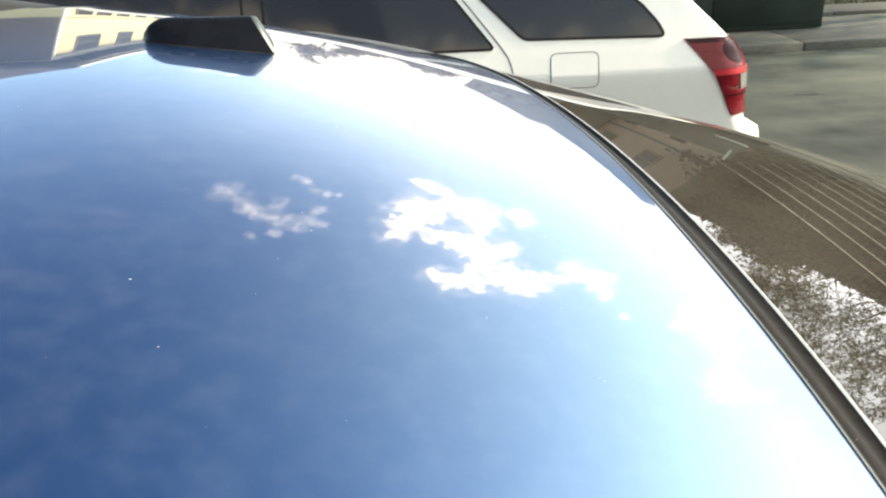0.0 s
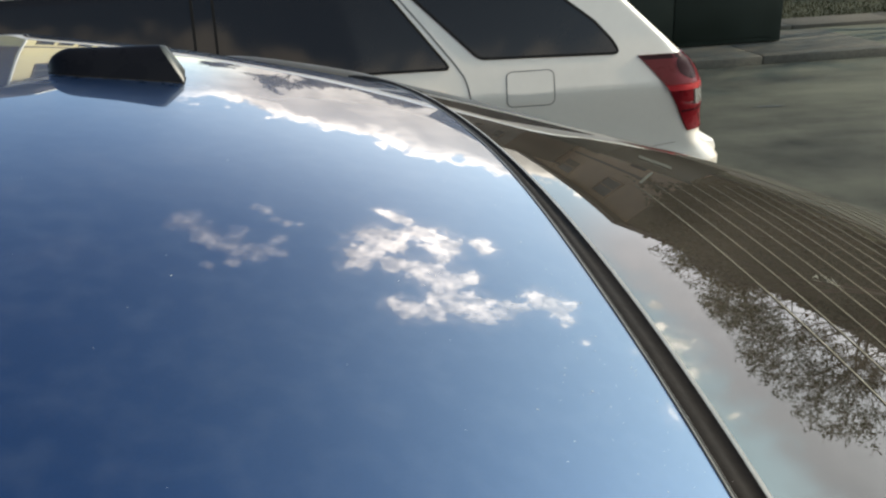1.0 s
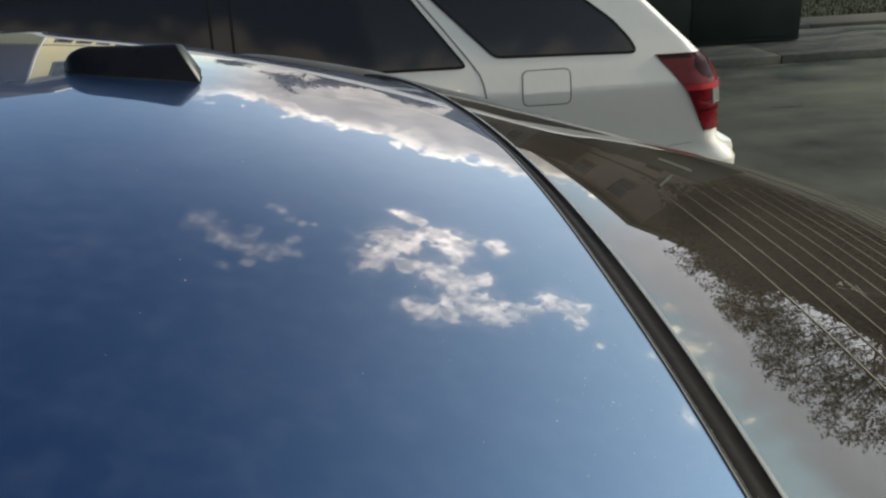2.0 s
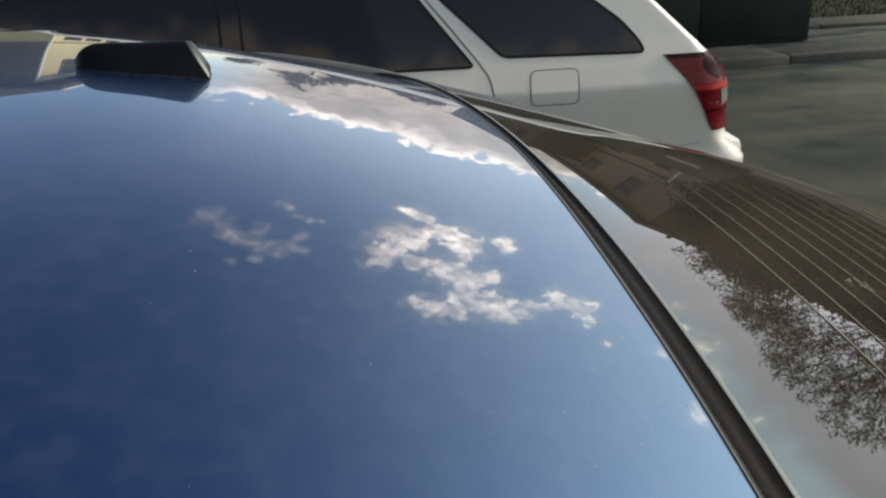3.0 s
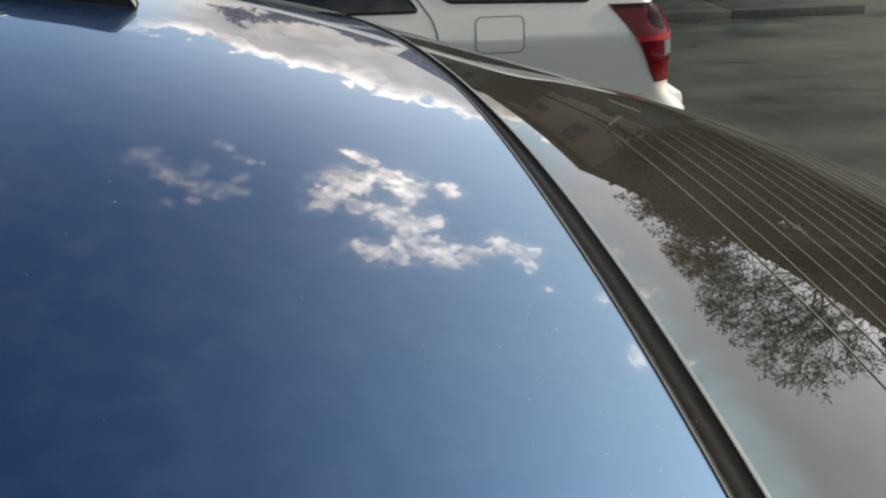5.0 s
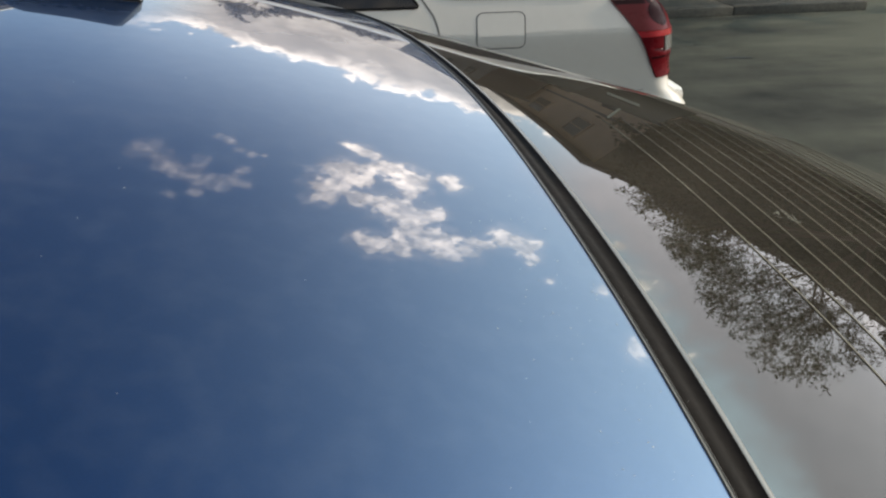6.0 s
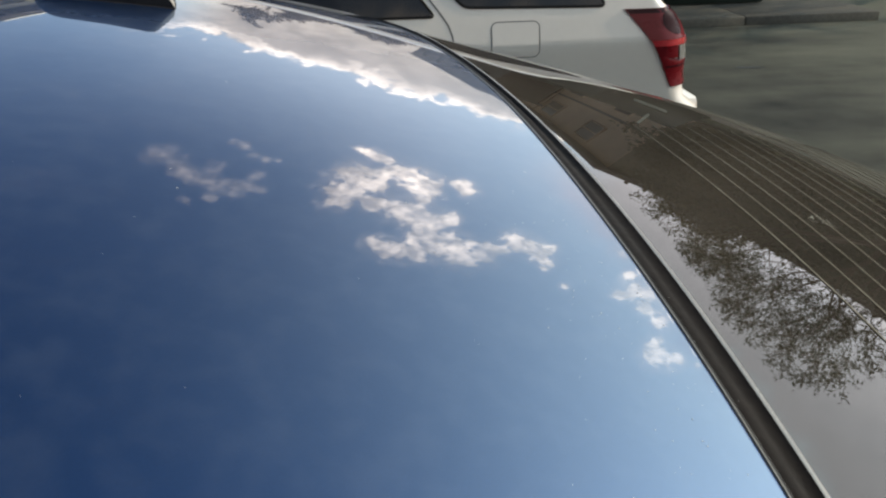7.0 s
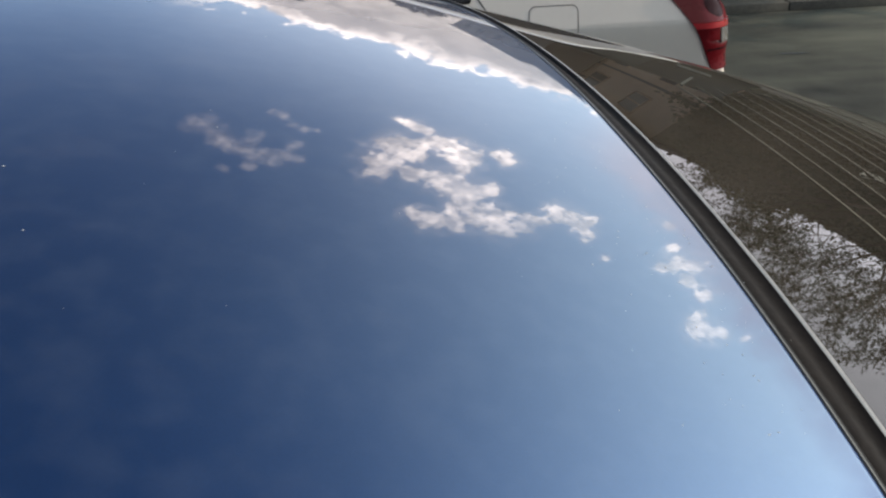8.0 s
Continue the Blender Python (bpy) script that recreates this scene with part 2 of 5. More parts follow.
def tube(bm, pts, radii, sides=8):
    rings = []
    for i, p in enumerate(pts):
        a, b = Vector(pts[max(i - 1, 0)]), Vector(pts[min(i + 1, len(pts) - 1)])
        q = (b - a).to_track_quat("Z", "X")
        rings.append([bm.verts.new(Vector(p) + q @ Vector((radii[i] * math.cos(k * math.tau / sides),
                                                          radii[i] * math.sin(k * math.tau / sides), 0))) for k in range(sides)])
    for r0, r1 in zip(rings, rings[1:]):
        for k in range(sides):
            bm.faces.new((r0[k], r0[(k + 1) % sides], r1[(k + 1) % sides], r1[k]))
    bm.faces.new(rings[0][::-1])
    bm.faces.new(rings[-1])
    return bm


def lathe(profile, axis_at, sides=32):
    """Spin (radius, y) pairs about a line along y through axis_at; closed."""
    bm = bmesh.new()
    cx, cy, cz = axis_at
    rings = [[bm.verts.new((cx + r * math.cos(k * math.tau / sides), cy + y, cz + r * math.sin(k * math.tau / sides)))
              for k in range(sides)] for r, y in profile]
    for r0, r1 in zip(rings, rings[1:] + rings[:1]):
        for k in range(sides):
            bm.faces.new((r0[k], r0[(k + 1) % sides], r1[(k + 1) % sides], r1[k]))
    return bm


def lerp_table(table, z):
    """Piecewise linear rows (z, a, b, ...)."""
    if z <= table[0][0]:
        return table[0][1:]
    for lo, hi in zip(table, table[1:]):
        if z <= hi[0]:
            f = (z - lo[0]) / (hi[0] - lo[0])
            return tuple(a + (b - a) * f for a, b in zip(lo[1:], hi[1:]))
    return table[-1][1:]


# ---- materials ----
def material(name, colour, rough=0.5, metal=0.0, spec=0.5, coat=0.0, coat_rough=0.02, vary=0.25, scale=6.0, fine=60.0,
             bump=0.0, bump_scale=80.0, rough_vary=0.1, tint=None):
    """Principled with colour variation at two scales and fine relief."""
    mat = bpy.data.materials.new(name)
    mat.use_nodes = True
    nt = mat.node_tree
    b = nt.nodes["Principled BSDF"]
    b.inputs["Metallic"].default_value = metal
    b.inputs["Specular IOR Level"].default_value = spec
    b.inputs["Coat Weight"].default_value = coat
    b.inputs["Coat Roughness"].default_value = coat_rough
    co = nt.nodes.new("ShaderNodeTexCoord")

    def noise_node(s, detail=5.0):
        n = nt.nodes.new("ShaderNodeTexNoise")
        n.inputs["Scale"].default_value, n.inputs["Detail"].default_value = s, detail
        n.inputs["Roughness"].default_value = 0.6
        nt.links.new(co.outputs["Object"], n.inputs["Vector"])
        return n

    n1, n2 = noise_node(scale), noise_node(fine)
    add = nt.nodes.new("ShaderNodeMath")
    add.operation = "ADD"
    nt.links.new(n1.outputs["Fac"], add.inputs[0])
    nt.links.new(n2.outputs["Fac"], add.inputs[1])
    rp = nt.nodes.new("ShaderNodeValToRGB")
    t = tint or colour
    rp.color_ramp.elements[0].position, rp.color_ramp.elements[1].position = 0.3, 0.7
    rp.color_ramp.elements[0].color = (*[c * (1 - vary) for c in colour], 1)
    rp.color_ramp.elements[1].color = (*[min(1, c * (1 + vary)) for c in t], 1)
    half = nt.nodes.new("ShaderNodeMath")
    half.operation = "MULTIPLY"
    half.inputs[1].default_value = 0.5
    nt.links.new(add.outputs[0], half.inputs[0])
    nt.links.new(half.outputs[0], rp.inputs["Fac"])
    nt.links.new(rp.outputs["Color"], b.inputs["Base Color"])
    mr = nt.nodes.new("ShaderNodeMapRange")
    mr.inputs["From Min"].default_value, mr.inputs["From Max"].default_value = 0.3, 0.7
    mr.inputs["To Min"].default_value, mr.inputs["To Max"].default_value = max(0, rough - rough_vary), min(1, rough + rough_vary)
    nt.links.new(n1.outputs["Fac"], mr.inputs["Value"])
    nt.links.new(mr.outputs["Result"], b.inputs["Roughness"])
    if bump:
        n3 = noise_node(bump_scale, 8.0)
        bp = nt.nodes.new("ShaderNodeBump")
        bp.inputs["Strength"].default_value, bp.inputs["Distance"].default_value = bump, 0.01
        nt.links.new(n3.outputs["Fac"], bp.inputs["Height"])
        nt.links.new(bp.outputs["Normal"], b.inputs["Normal"])
    return mat


def glass_material(name, tint, rough=0.0):
    mat = bpy.data.materials.new(name)
    mat.use_nodes = True
    b = mat.node_tree.nodes["Principled BSDF"]
    b.inputs["Base Color"].default_value = (*tint, 1)
    b.inputs["Roughness"].default_value = rough
    b.inputs["Transmission Weight"].default_value = 1.0
    b.inputs["IOR"].default_value = 1.44
    return mat


navy_paint = material("navy_paint", (0.004, 0.024, 0.074), 0.36, 0.75, 0.2, 1.0, 0.010, 0.10, 3.0, 900.0, rough_vary=0.05)
navy_paint.node_tree.nodes["Principled BSDF"].inputs["Coat IOR"].default_value = 1.55
white_paint = material("white_paint", (0.415, 0.366, 0.306), 0.45, 0.0, 0.4, 0.7, 0.03, 0.03, 2.0, 30.0)
seal_rubber = material("seal_rubber", (0.015, 0.0115, 0.009), 0.6, 0, 0.05, vary=0.35, scale=9, fine=160, bump=0.1)
rubber = material("rubber", (0.012, 0.0105, 0.0095), 0.7, 0, 0.04, vary=0.3, scale=25, fine=200, bump=0.1)
bright_trim = material("bright_trim", (0.20, 0.195, 0.185), 0.3, 0.8, 0.5, vary=0.15, scale=20)
bead_grey = material("bead_grey", (0.075, 0.066, 0.054), 0.4, 0.1, 0.3, vary=0.3, scale=30, fine=200)
moulding = material("moulding", (0.027, 0.024, 0.020), 0.5, 0, 0.16, vary=0.2, scale=14, fine=120)
edging_grey = material("edging_grey", (0.05, 0.048, 0.044), 0.5, 0, 0.3, vary=0.3, scale=14, fine=120)
trim_paint = material("trim_paint", (0.13, 0.12, 0.105), 0.45, 0.2, 0.5, vary=0.15, scale=20)
black_plastic = material("black_plastic", (0.012, 0.012, 0.013), 0.3, 0, 0.5, 0.3, 0.08, 0.2, 30, 300)
dark_glass = material("dark_glass", (0.0075, 0.0062, 0.005), 0.05, 0, 0.24, vary=0.1, rough_vary=0.01)
rear_glass = glass_material("rear_glass", (0.007, 0.0064, 0.005))


def dusty(mat, colour, lo, hi, scale=9.0):
    """A thin uneven film of dust over a surface."""
    nt = mat.node_tree
    b, out = nt.nodes["Principled BSDF"], nt.nodes["Material Output"]
    d = nt.nodes.new("ShaderNodeBsdfDiffuse")
    d.inputs["Color"].default_value = (*colour, 1)
    co = nt.nodes.new("ShaderNodeTexCoord")
    n = nt.nodes.new("ShaderNodeTexNoise")
    n.inputs["Scale"].default_value, n.inputs["Detail"].default_value = scale, 8.0
    nt.links.new(co.outputs["Object"], n.inputs["Vector"])
    r = nt.nodes.new("ShaderNodeMapRange")
    r.inputs["From Min"].default_value, r.inputs["From Max"].default_value = 0.3, 0.7
    r.inputs["To Min"].default_value, r.inputs["To Max"].default_value = lo, hi
    nt.links.new(n.outputs["Fac"], r.inputs["Value"])
    mx = nt.nodes.new("ShaderNodeMixShader")
    nt.links.new(r.outputs["Result"], mx.inputs[0])
    nt.links.new(b.outputs[0], mx.inputs[1])
    nt.links.new(d.outputs[0], mx.inputs[2])
    nt.links.new(mx.outputs[0], out.inputs["Surface"])


dusty(rear_glass, (0.44, 0.36, 0.275), 0.025, 0.056)
dusty(navy_paint, (0.45, 0.50, 0.52), -0.006, 0.012, 60.0)
heater_line = material("heater_line", (0.13, 0.116, 0.085), 0.8, 0.0, 0.08, vary=0.3, scale=40)
smear_dry = material("smear_dry", (0.085, 0.080, 0.058), 0.8, 0, 0.2, vary=0.4, scale=90)
sticker_film = material("sticker_film", (0.045, 0.045, 0.036), 0.9, 0.0, 0.05, vary=0.3, scale=60)
red_lens = material("red_lens", (0.074, 0.0025, 0.0045), 0.3, 0, 0.10, 0.05, 0.03, 0.15, 25, 120)
dark_red_lens = material("dark_red_lens", (0.014, 0.002, 0.003), 0.3, 0, 0.05, 0.03, 0.03, 0.15, 25, 120)
bright_red_lens = material("bright_red_lens", (0.24, 0.010, 0.014), 0.15, 0, 0.5, 0.5, 0.03, 0.1, 25, 120)
clear_lens = material("clear_lens", (0.15, 0.14, 0.13), 0.08, 0.3, 0.6, 1.0, 0.01, 0.1, 60, 200)
gap_black = material("gap_black", (0.085, 0.08, 0.075), 0.6, 0, 0.2, vary=0.2)
tyre_rubber = material("tyre_rubber", (0.025, 0.025, 0.026), 0.75, 0, 0.3, vary=0.3, scale=12, bump=0.3, bump_scale=60)
rim_metal = material("rim_metal", (0.55, 0.56, 0.57), 0.3, 0.9, 0.5, vary=0.1)
asphalt = material("asphalt", (0.033, 0.033, 0.025), 0.9, 0, 0.12, vary=0.7, scale=0.8, fine=2.6, bump=0.6, bump_scale=120, rough_vary=0.08)


def glare_on_asphalt(mat, colour):
    """Paler streaks towards +x: glare over the asphalt is put into its colour."""
    nt = mat.node_tree
    b = nt.nodes["Principled BSDF"]
    old = b.inputs["Base Color"].links[0].from_socket
    co = nt.nodes.new("ShaderNodeTexCoord")
    mp = nt.nodes.new("ShaderNodeMapping")
    mp.inputs["Rotation"].default_value, mp.inputs["Scale"].default_value = (0, 0, radians(-24)), (0.45, 1.7, 1.0)
    nt.links.new(co.outputs["Object"], mp.inputs["Vector"])
    n = nt.nodes.new("ShaderNodeTexNoise")
    n.inputs["Scale"].default_value, n.inputs["Detail"].default_value, n.inputs["Roughness"].default_value = 1.1, 7.0, 0.55
    nt.links.new(mp.outputs[0], n.inputs["Vector"])
    sep = nt.nodes.new("ShaderNodeSeparateXYZ")
    nt.links.new(co.outputs["Object"], sep.inputs[0])
    ad = nt.nodes.new("ShaderNodeMath")
    ad.operation = "MULTIPLY_ADD"
    ad.inputs[1].default_value = 7.0
    nt.links.new(n.outputs["Fac"], ad.inputs[0])
    nt.links.new(sep.outputs[0], ad.inputs[2])
    r = nt.nodes.new("ShaderNodeMapRange")
    r.interpolation_type = "SMOOTHSTEP"
    r.inputs["From Min"].default_value, r.inputs["From Max"].default_value = 5.6, 9.6
    nt.links.new(ad.outputs[0], r.inputs["Value"])
    mx = nt.nodes.new("ShaderNodeMix")
    mx.data_type = "RGBA"
    nt.links.new(r.outputs["Result"], mx.inputs["Factor"])
    nt.links.new(old, mx.inputs[6])
    mx.inputs[7].default_value = (*colour, 1)
    nt.links.new(mx.outputs[2], b.inputs["Base Color"])


# sun glare veiling the right of the car park, painted as paler asphalt
glare_on_asphalt(asphalt, (0.078, 0.078, 0.056))
concrete = material("concrete", (0.064, 0.058, 0.046), 0.9, 0, 0.12, vary=0.4, scale=1.5, fine=40, bump=0.4, bump_scale=70)
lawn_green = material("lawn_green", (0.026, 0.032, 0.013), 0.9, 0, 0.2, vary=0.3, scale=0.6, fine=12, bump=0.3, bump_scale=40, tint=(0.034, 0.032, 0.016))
# brighter copy of the lawn's green; the sunlight is put into the colour
verge_sunlit_green = material("verge_sunlit_green", (0.085, 0.100, 0.036), 0.9, 0, 0.2, vary=0.45, scale=0.5, fine=30, bump=0.8, bump_scale=40, tint=(0.11, 0.105, 0.045))
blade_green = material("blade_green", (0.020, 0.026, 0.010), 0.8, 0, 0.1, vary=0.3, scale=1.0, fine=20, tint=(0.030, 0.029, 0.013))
cabinet_green = material("cabinet_green", (0.005, 0.009, 0.006), 0.5, 0, 0.2, vary=0.25, scale=2.5, fine=60, bump=0.05)
yellow_siding = material("yellow_siding", (0.35, 0.30, 0.17), 0.7, 0, 0.3, vary=0.1, scale=0.6, fine=20, bump=0.1)
# grey house's own colour; on the yellow house's end it paints shade
grey_shade_siding = material("grey_shade_siding", (0.085, 0.062, 0.046), 0.7, 0, 0.3, vary=0.1, scale=0.6, fine=20, bump=0.1)
white_trim = material("white_trim", (0.58, 0.55, 0.49), 0.55, 0, 0.4, vary=0.08)
shingle = material("shingle", (0.085, 0.07, 0.062), 0.9, 0, 0.2, vary=0.35, scale=1.2, fine=15, bump=0.4, bump_scale=20)
pale_wall = material("pale_wall", (0.52, 0.47, 0.39), 0.85, 0, 0.3, vary=0.12, scale=0.4, fine=10, bump=0.2, bump_scale=20)
brown_trim = material("brown_trim", (0.09, 0.07, 0.055), 0.7, 0, 0.3, vary=0.15)
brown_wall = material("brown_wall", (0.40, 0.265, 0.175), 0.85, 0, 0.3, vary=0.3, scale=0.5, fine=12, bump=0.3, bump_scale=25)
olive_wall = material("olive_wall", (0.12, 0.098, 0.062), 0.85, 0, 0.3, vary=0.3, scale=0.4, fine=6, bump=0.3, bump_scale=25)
dusk_pane = material("dusk_pane", (0.020, 0.016, 0.014), 0.4, 0, 0.1, vary=0.5, scale=0.7, fine=6)
window_dark = material("window_dark", (0.010, 0.011, 0.012), 0.55, 0, 0.05, vary=0.2, rough_vary=0.02)
bark = material("bark", (0.10, 0.075, 0.055), 0.9, 0, 0.2, vary=0.35, scale=5, fine=40, bump=0.7, bump_scale=30)
far_twigs = material("far_twigs", (0.17, 0.135, 0.115), 0.9, 0, 0.2, vary=0.35, scale=0.3, fine=4)
bare_twigs = material("bare_twigs", (0.19, 0.165, 0.15), 0.9, 0, 0.2, vary=0.35, scale=0.3, fine=4)
leaf = material("leaf", (0.034, 0.047, 0.017), 0.7, 0, 0.2, vary=0.5, scale=0.8, fine=8, tint=(0.048, 0.048, 0.020))
evergreen = material("evergreen", (0.062, 0.064, 0.030), 0.7, 0, 0.2, vary=0.5, scale=0.8, fine=8, tint=(0.10, 0.085, 0.040))
seat_cloth = material("seat_cloth", (0.06, 0.055, 0.05), 0.9, 0, 0.2, vary=0.2, scale=10, fine=200)
dust = material("dust", (0.30, 0.30, 0.29), 0.8, 0, 0.2, vary=0.2)


# ---- ground, kerb and lawn ----
def build_ground():
    bm = sheet(lambda s, t: (-900 + 1800 * s, -900 + 1800 * t, 0.0), 24, 24)
    tagged(part("ground", bm, asphalt), "worn grey asphalt car park and street", "ground", kind="structure")
    # kerb and pavement slab behind the parking, a real step
    pav = empty("pavement", pose(0, 0, 0), "pale concrete pavement slabs with a low kerb", "pavement", kind="structure")
    rnd = random.Random(4)
    x = -14.0
    while x < 5.2:
        w = 1.5
        part("slab", box(x + 0.002, x + w - 0.002, 7.613, 9.08, -0.05, 0.085 + rnd.uniform(-0.003, 0.003), 0.01), concrete, pav)
        part("kerb_stone", box(x + 0.002, x + w - 0.002, 7.46 + rnd.uniform(-0.008, 0.008), 7.61, -0.05, 0.092 + rnd.uniform(-0.002, 0.002), 0.018), concrete, pav)
        x += w
    walkway = empty("footpath", pose(0, 0, 0), "narrow pale concrete footpath beside the lawn", "pavement", kind="structure")
    x = -14.0
    while x < 11.0:
        part("slab", box(x + 0.006, x + 1.494, 9.72, 10.42, -0.05, 0.05, 0.01), concrete, walkway)
        x += 1.5
    lawn = empty("lawn", pose(0, 0, 0), "patchy dry green lawn beyond the footpath", "lawn", kind="structure")

    def lawn_fn(s, t):
        px, py = -16 + 27.6 * s, 10.44 + 60 * t
        return (px, py, 0.045 + 0.05 * noise.noise((px * 0.4, py * 0.4, 0)) * min(1, 8 * t))
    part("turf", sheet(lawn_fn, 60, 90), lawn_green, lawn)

    def verge_fn(s, t):
        px, py = 11.7 + 24 * s, -16 + 36.5 * t
        return (px, py, 0.03 + 0.05 * abs(noise.noise((px * 0.5, py * 0.5, 3))))
    part("turf", sheet(verge_fn, 60, 60), verge_sunlit_green, lawn, "grass verge in a brighter green that stands for sunlight")
    rs = np.random.RandomState(5)
    n = 16000
    px, py = rs.uniform(4.8, 11.4, n), 10.44 + rs.uniform(0, 1, n) ** 1.6 * 6
    ang, h, w = rs.uniform(0, 6.28, n), rs.uniform(0.03, 0.085, n), rs.uniform(0.004, 0.009, n)
    lean = rs.uniform(-0.03, 0.03, (n, 2))
    base = np.stack([px, py, np.full(n, 0.03)], 1)
    side = np.stack([np.cos(ang) * w, np.sin(ang) * w, np.zeros(n)], 1)
    tip = base + np.concatenate([lean, h[:, None]], 1)
    vs = np.stack([base - side, base + side, tip], 1).reshape(-1, 3)
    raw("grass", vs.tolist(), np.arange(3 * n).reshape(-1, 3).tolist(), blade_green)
    tagged(bpy.data.objects["grass"], "short uneven grass on the lawn", "grass", kind="stuff")


build_ground()


def build_tar_line():
    rnd = random.Random(3)
    top, low = [], []
    for k in range(13):
        x = 3.04 + 0.26 * k / 12
        y = 5.655 - 0.035 * k / 12 + rnd.uniform(-0.004, 0.004)
        w = 0.022 * math.sin(math.pi * (k + 0.4) / 12.8) + 0.003
        top.append((x, y + w * rnd.uniform(0.7, 1.2), 0.004))
        low.append((x, y - w * rnd.uniform(0.7, 1.2), 0.004))
    verts = top + low
    faces = [(13 + k, 14 + k, k + 1, k) for k in range(12)]
    ob = raw("tar_line", verts, faces, tar_black)
    tagged(ob, "short dark tar line on the worn asphalt", "tar", kind="stuff")


tar_black = material("tar_black", (0.008, 0.008, 0.007), 0.6, 0, 0.3, vary=0.2)
build_tar_line()


# ---- houses ----
def wall_box(x0, x1, y0, y1, z0, z1):
    return box(x0, x1, y0, y1, z0, z1)


def house_window(parent, at, along, out, w, h, trim, glass=None):
    """A framed window on a wall: at is its lower middle, along and out are unit vectors."""
    a, o, up = Vector(along), Vector(out), Vector((0, 0, 1))
    at = Vector(at)

    def slab(bm, c0, c1, d0, d1, e0, e1):
        vs = [bm.verts.new(at + a * p + o * q + up * r) for p in (c0, c1) for q in (d0, d1) for r in (e0, e1)]
        for f in ((0, 1, 3, 2), (4, 6, 7, 5), (0, 4, 5, 1), (2, 3, 7, 6), (0, 2, 6, 4), (1, 5, 7, 3)):
            bm.faces.new([vs[i] for i in f])
    bm = bmesh.new()
    slab(bm, -w / 2 - 0.09, -w / 2, 0.0, 0.06, -0.09, h + 0.09)
    slab(bm, w / 2, w / 2 + 0.09, 0.0, 0.06, -0.09, h + 0.09)
    slab(bm, -w / 2, w / 2, 0.0, 0.06, h, h + 0.09)
    slab(bm, -w / 2, w / 2, 0.0, 0.09, -0.09, 0.0)
    slab(bm, -w / 2, w / 2, 0.0, 0.05, h * 0.5 - 0.025, h * 0.5 + 0.025)
    frame_ob = part("window_frame", bm, trim, parent, smooth=False)
    for k in range(2):
        bm = bmesh.new()
        slab(bm, -w / 2 + 0.01, w / 2 - 0.01, 0.008, 0.02, h * 0.5 * k + 0.03, h * 0.5 * (k + 1) - 0.03)
        part("pane", bm, glass or window_dark, frame_ob, smooth=False)


def hip_roof(x0, x1, y0, y1, z, rise, over, thick=0.22):
    """A hip roof over a rectangle, with eaves."""
    bm = bmesh.new()
    x0, x1, y0, y1 = x0 - over, x1 + over, y0 - over, y1 + over
    run = min(x1 - x0, y1 - y0) / 2
    low = [bm.verts.new(p) for p in ((x0, y0, z), (x1, y0, z), (x1, y1, z), (x0, y1, z))]
    mid = [bm.verts.new((v.co.x, v.co.y, z + thick)) for v in low]
    if (x1 - x0) <= (y1 - y0):
        xm = (x0 + x1) / 2
        r = [bm.verts.new((xm, y0 + run, z + thick + rise)), bm.verts.new((xm, y1 - run, z + thick + rise))]
        tops = ((0, 1, r[0], None), (1, 2, r[1], r[0]), (2, 3, r[1], None), (3, 0, r[0], r[1]))
    else:
        ym = (y0 + y1) / 2
        r = [bm.verts.new((x0 + run, ym, z + thick + rise)), bm.verts.new((x1 - run, ym, z + thick + rise))]
        tops = ((0, 1, r[1], r[0]), (1, 2, r[1], None), (2, 3, r[0], r[1]), (3, 0, r[0], None))
    for i, j, p, q in tops:
        bm.faces.new([v for v in (mid[i], mid[j], p, q) if v is not None])
    for i in range(4):
        bm.faces.new((low[i], low[(i + 1) % 4], mid[(i + 1) % 4], mid[i]))
    bm.faces.new(low[::-1])
    return bm


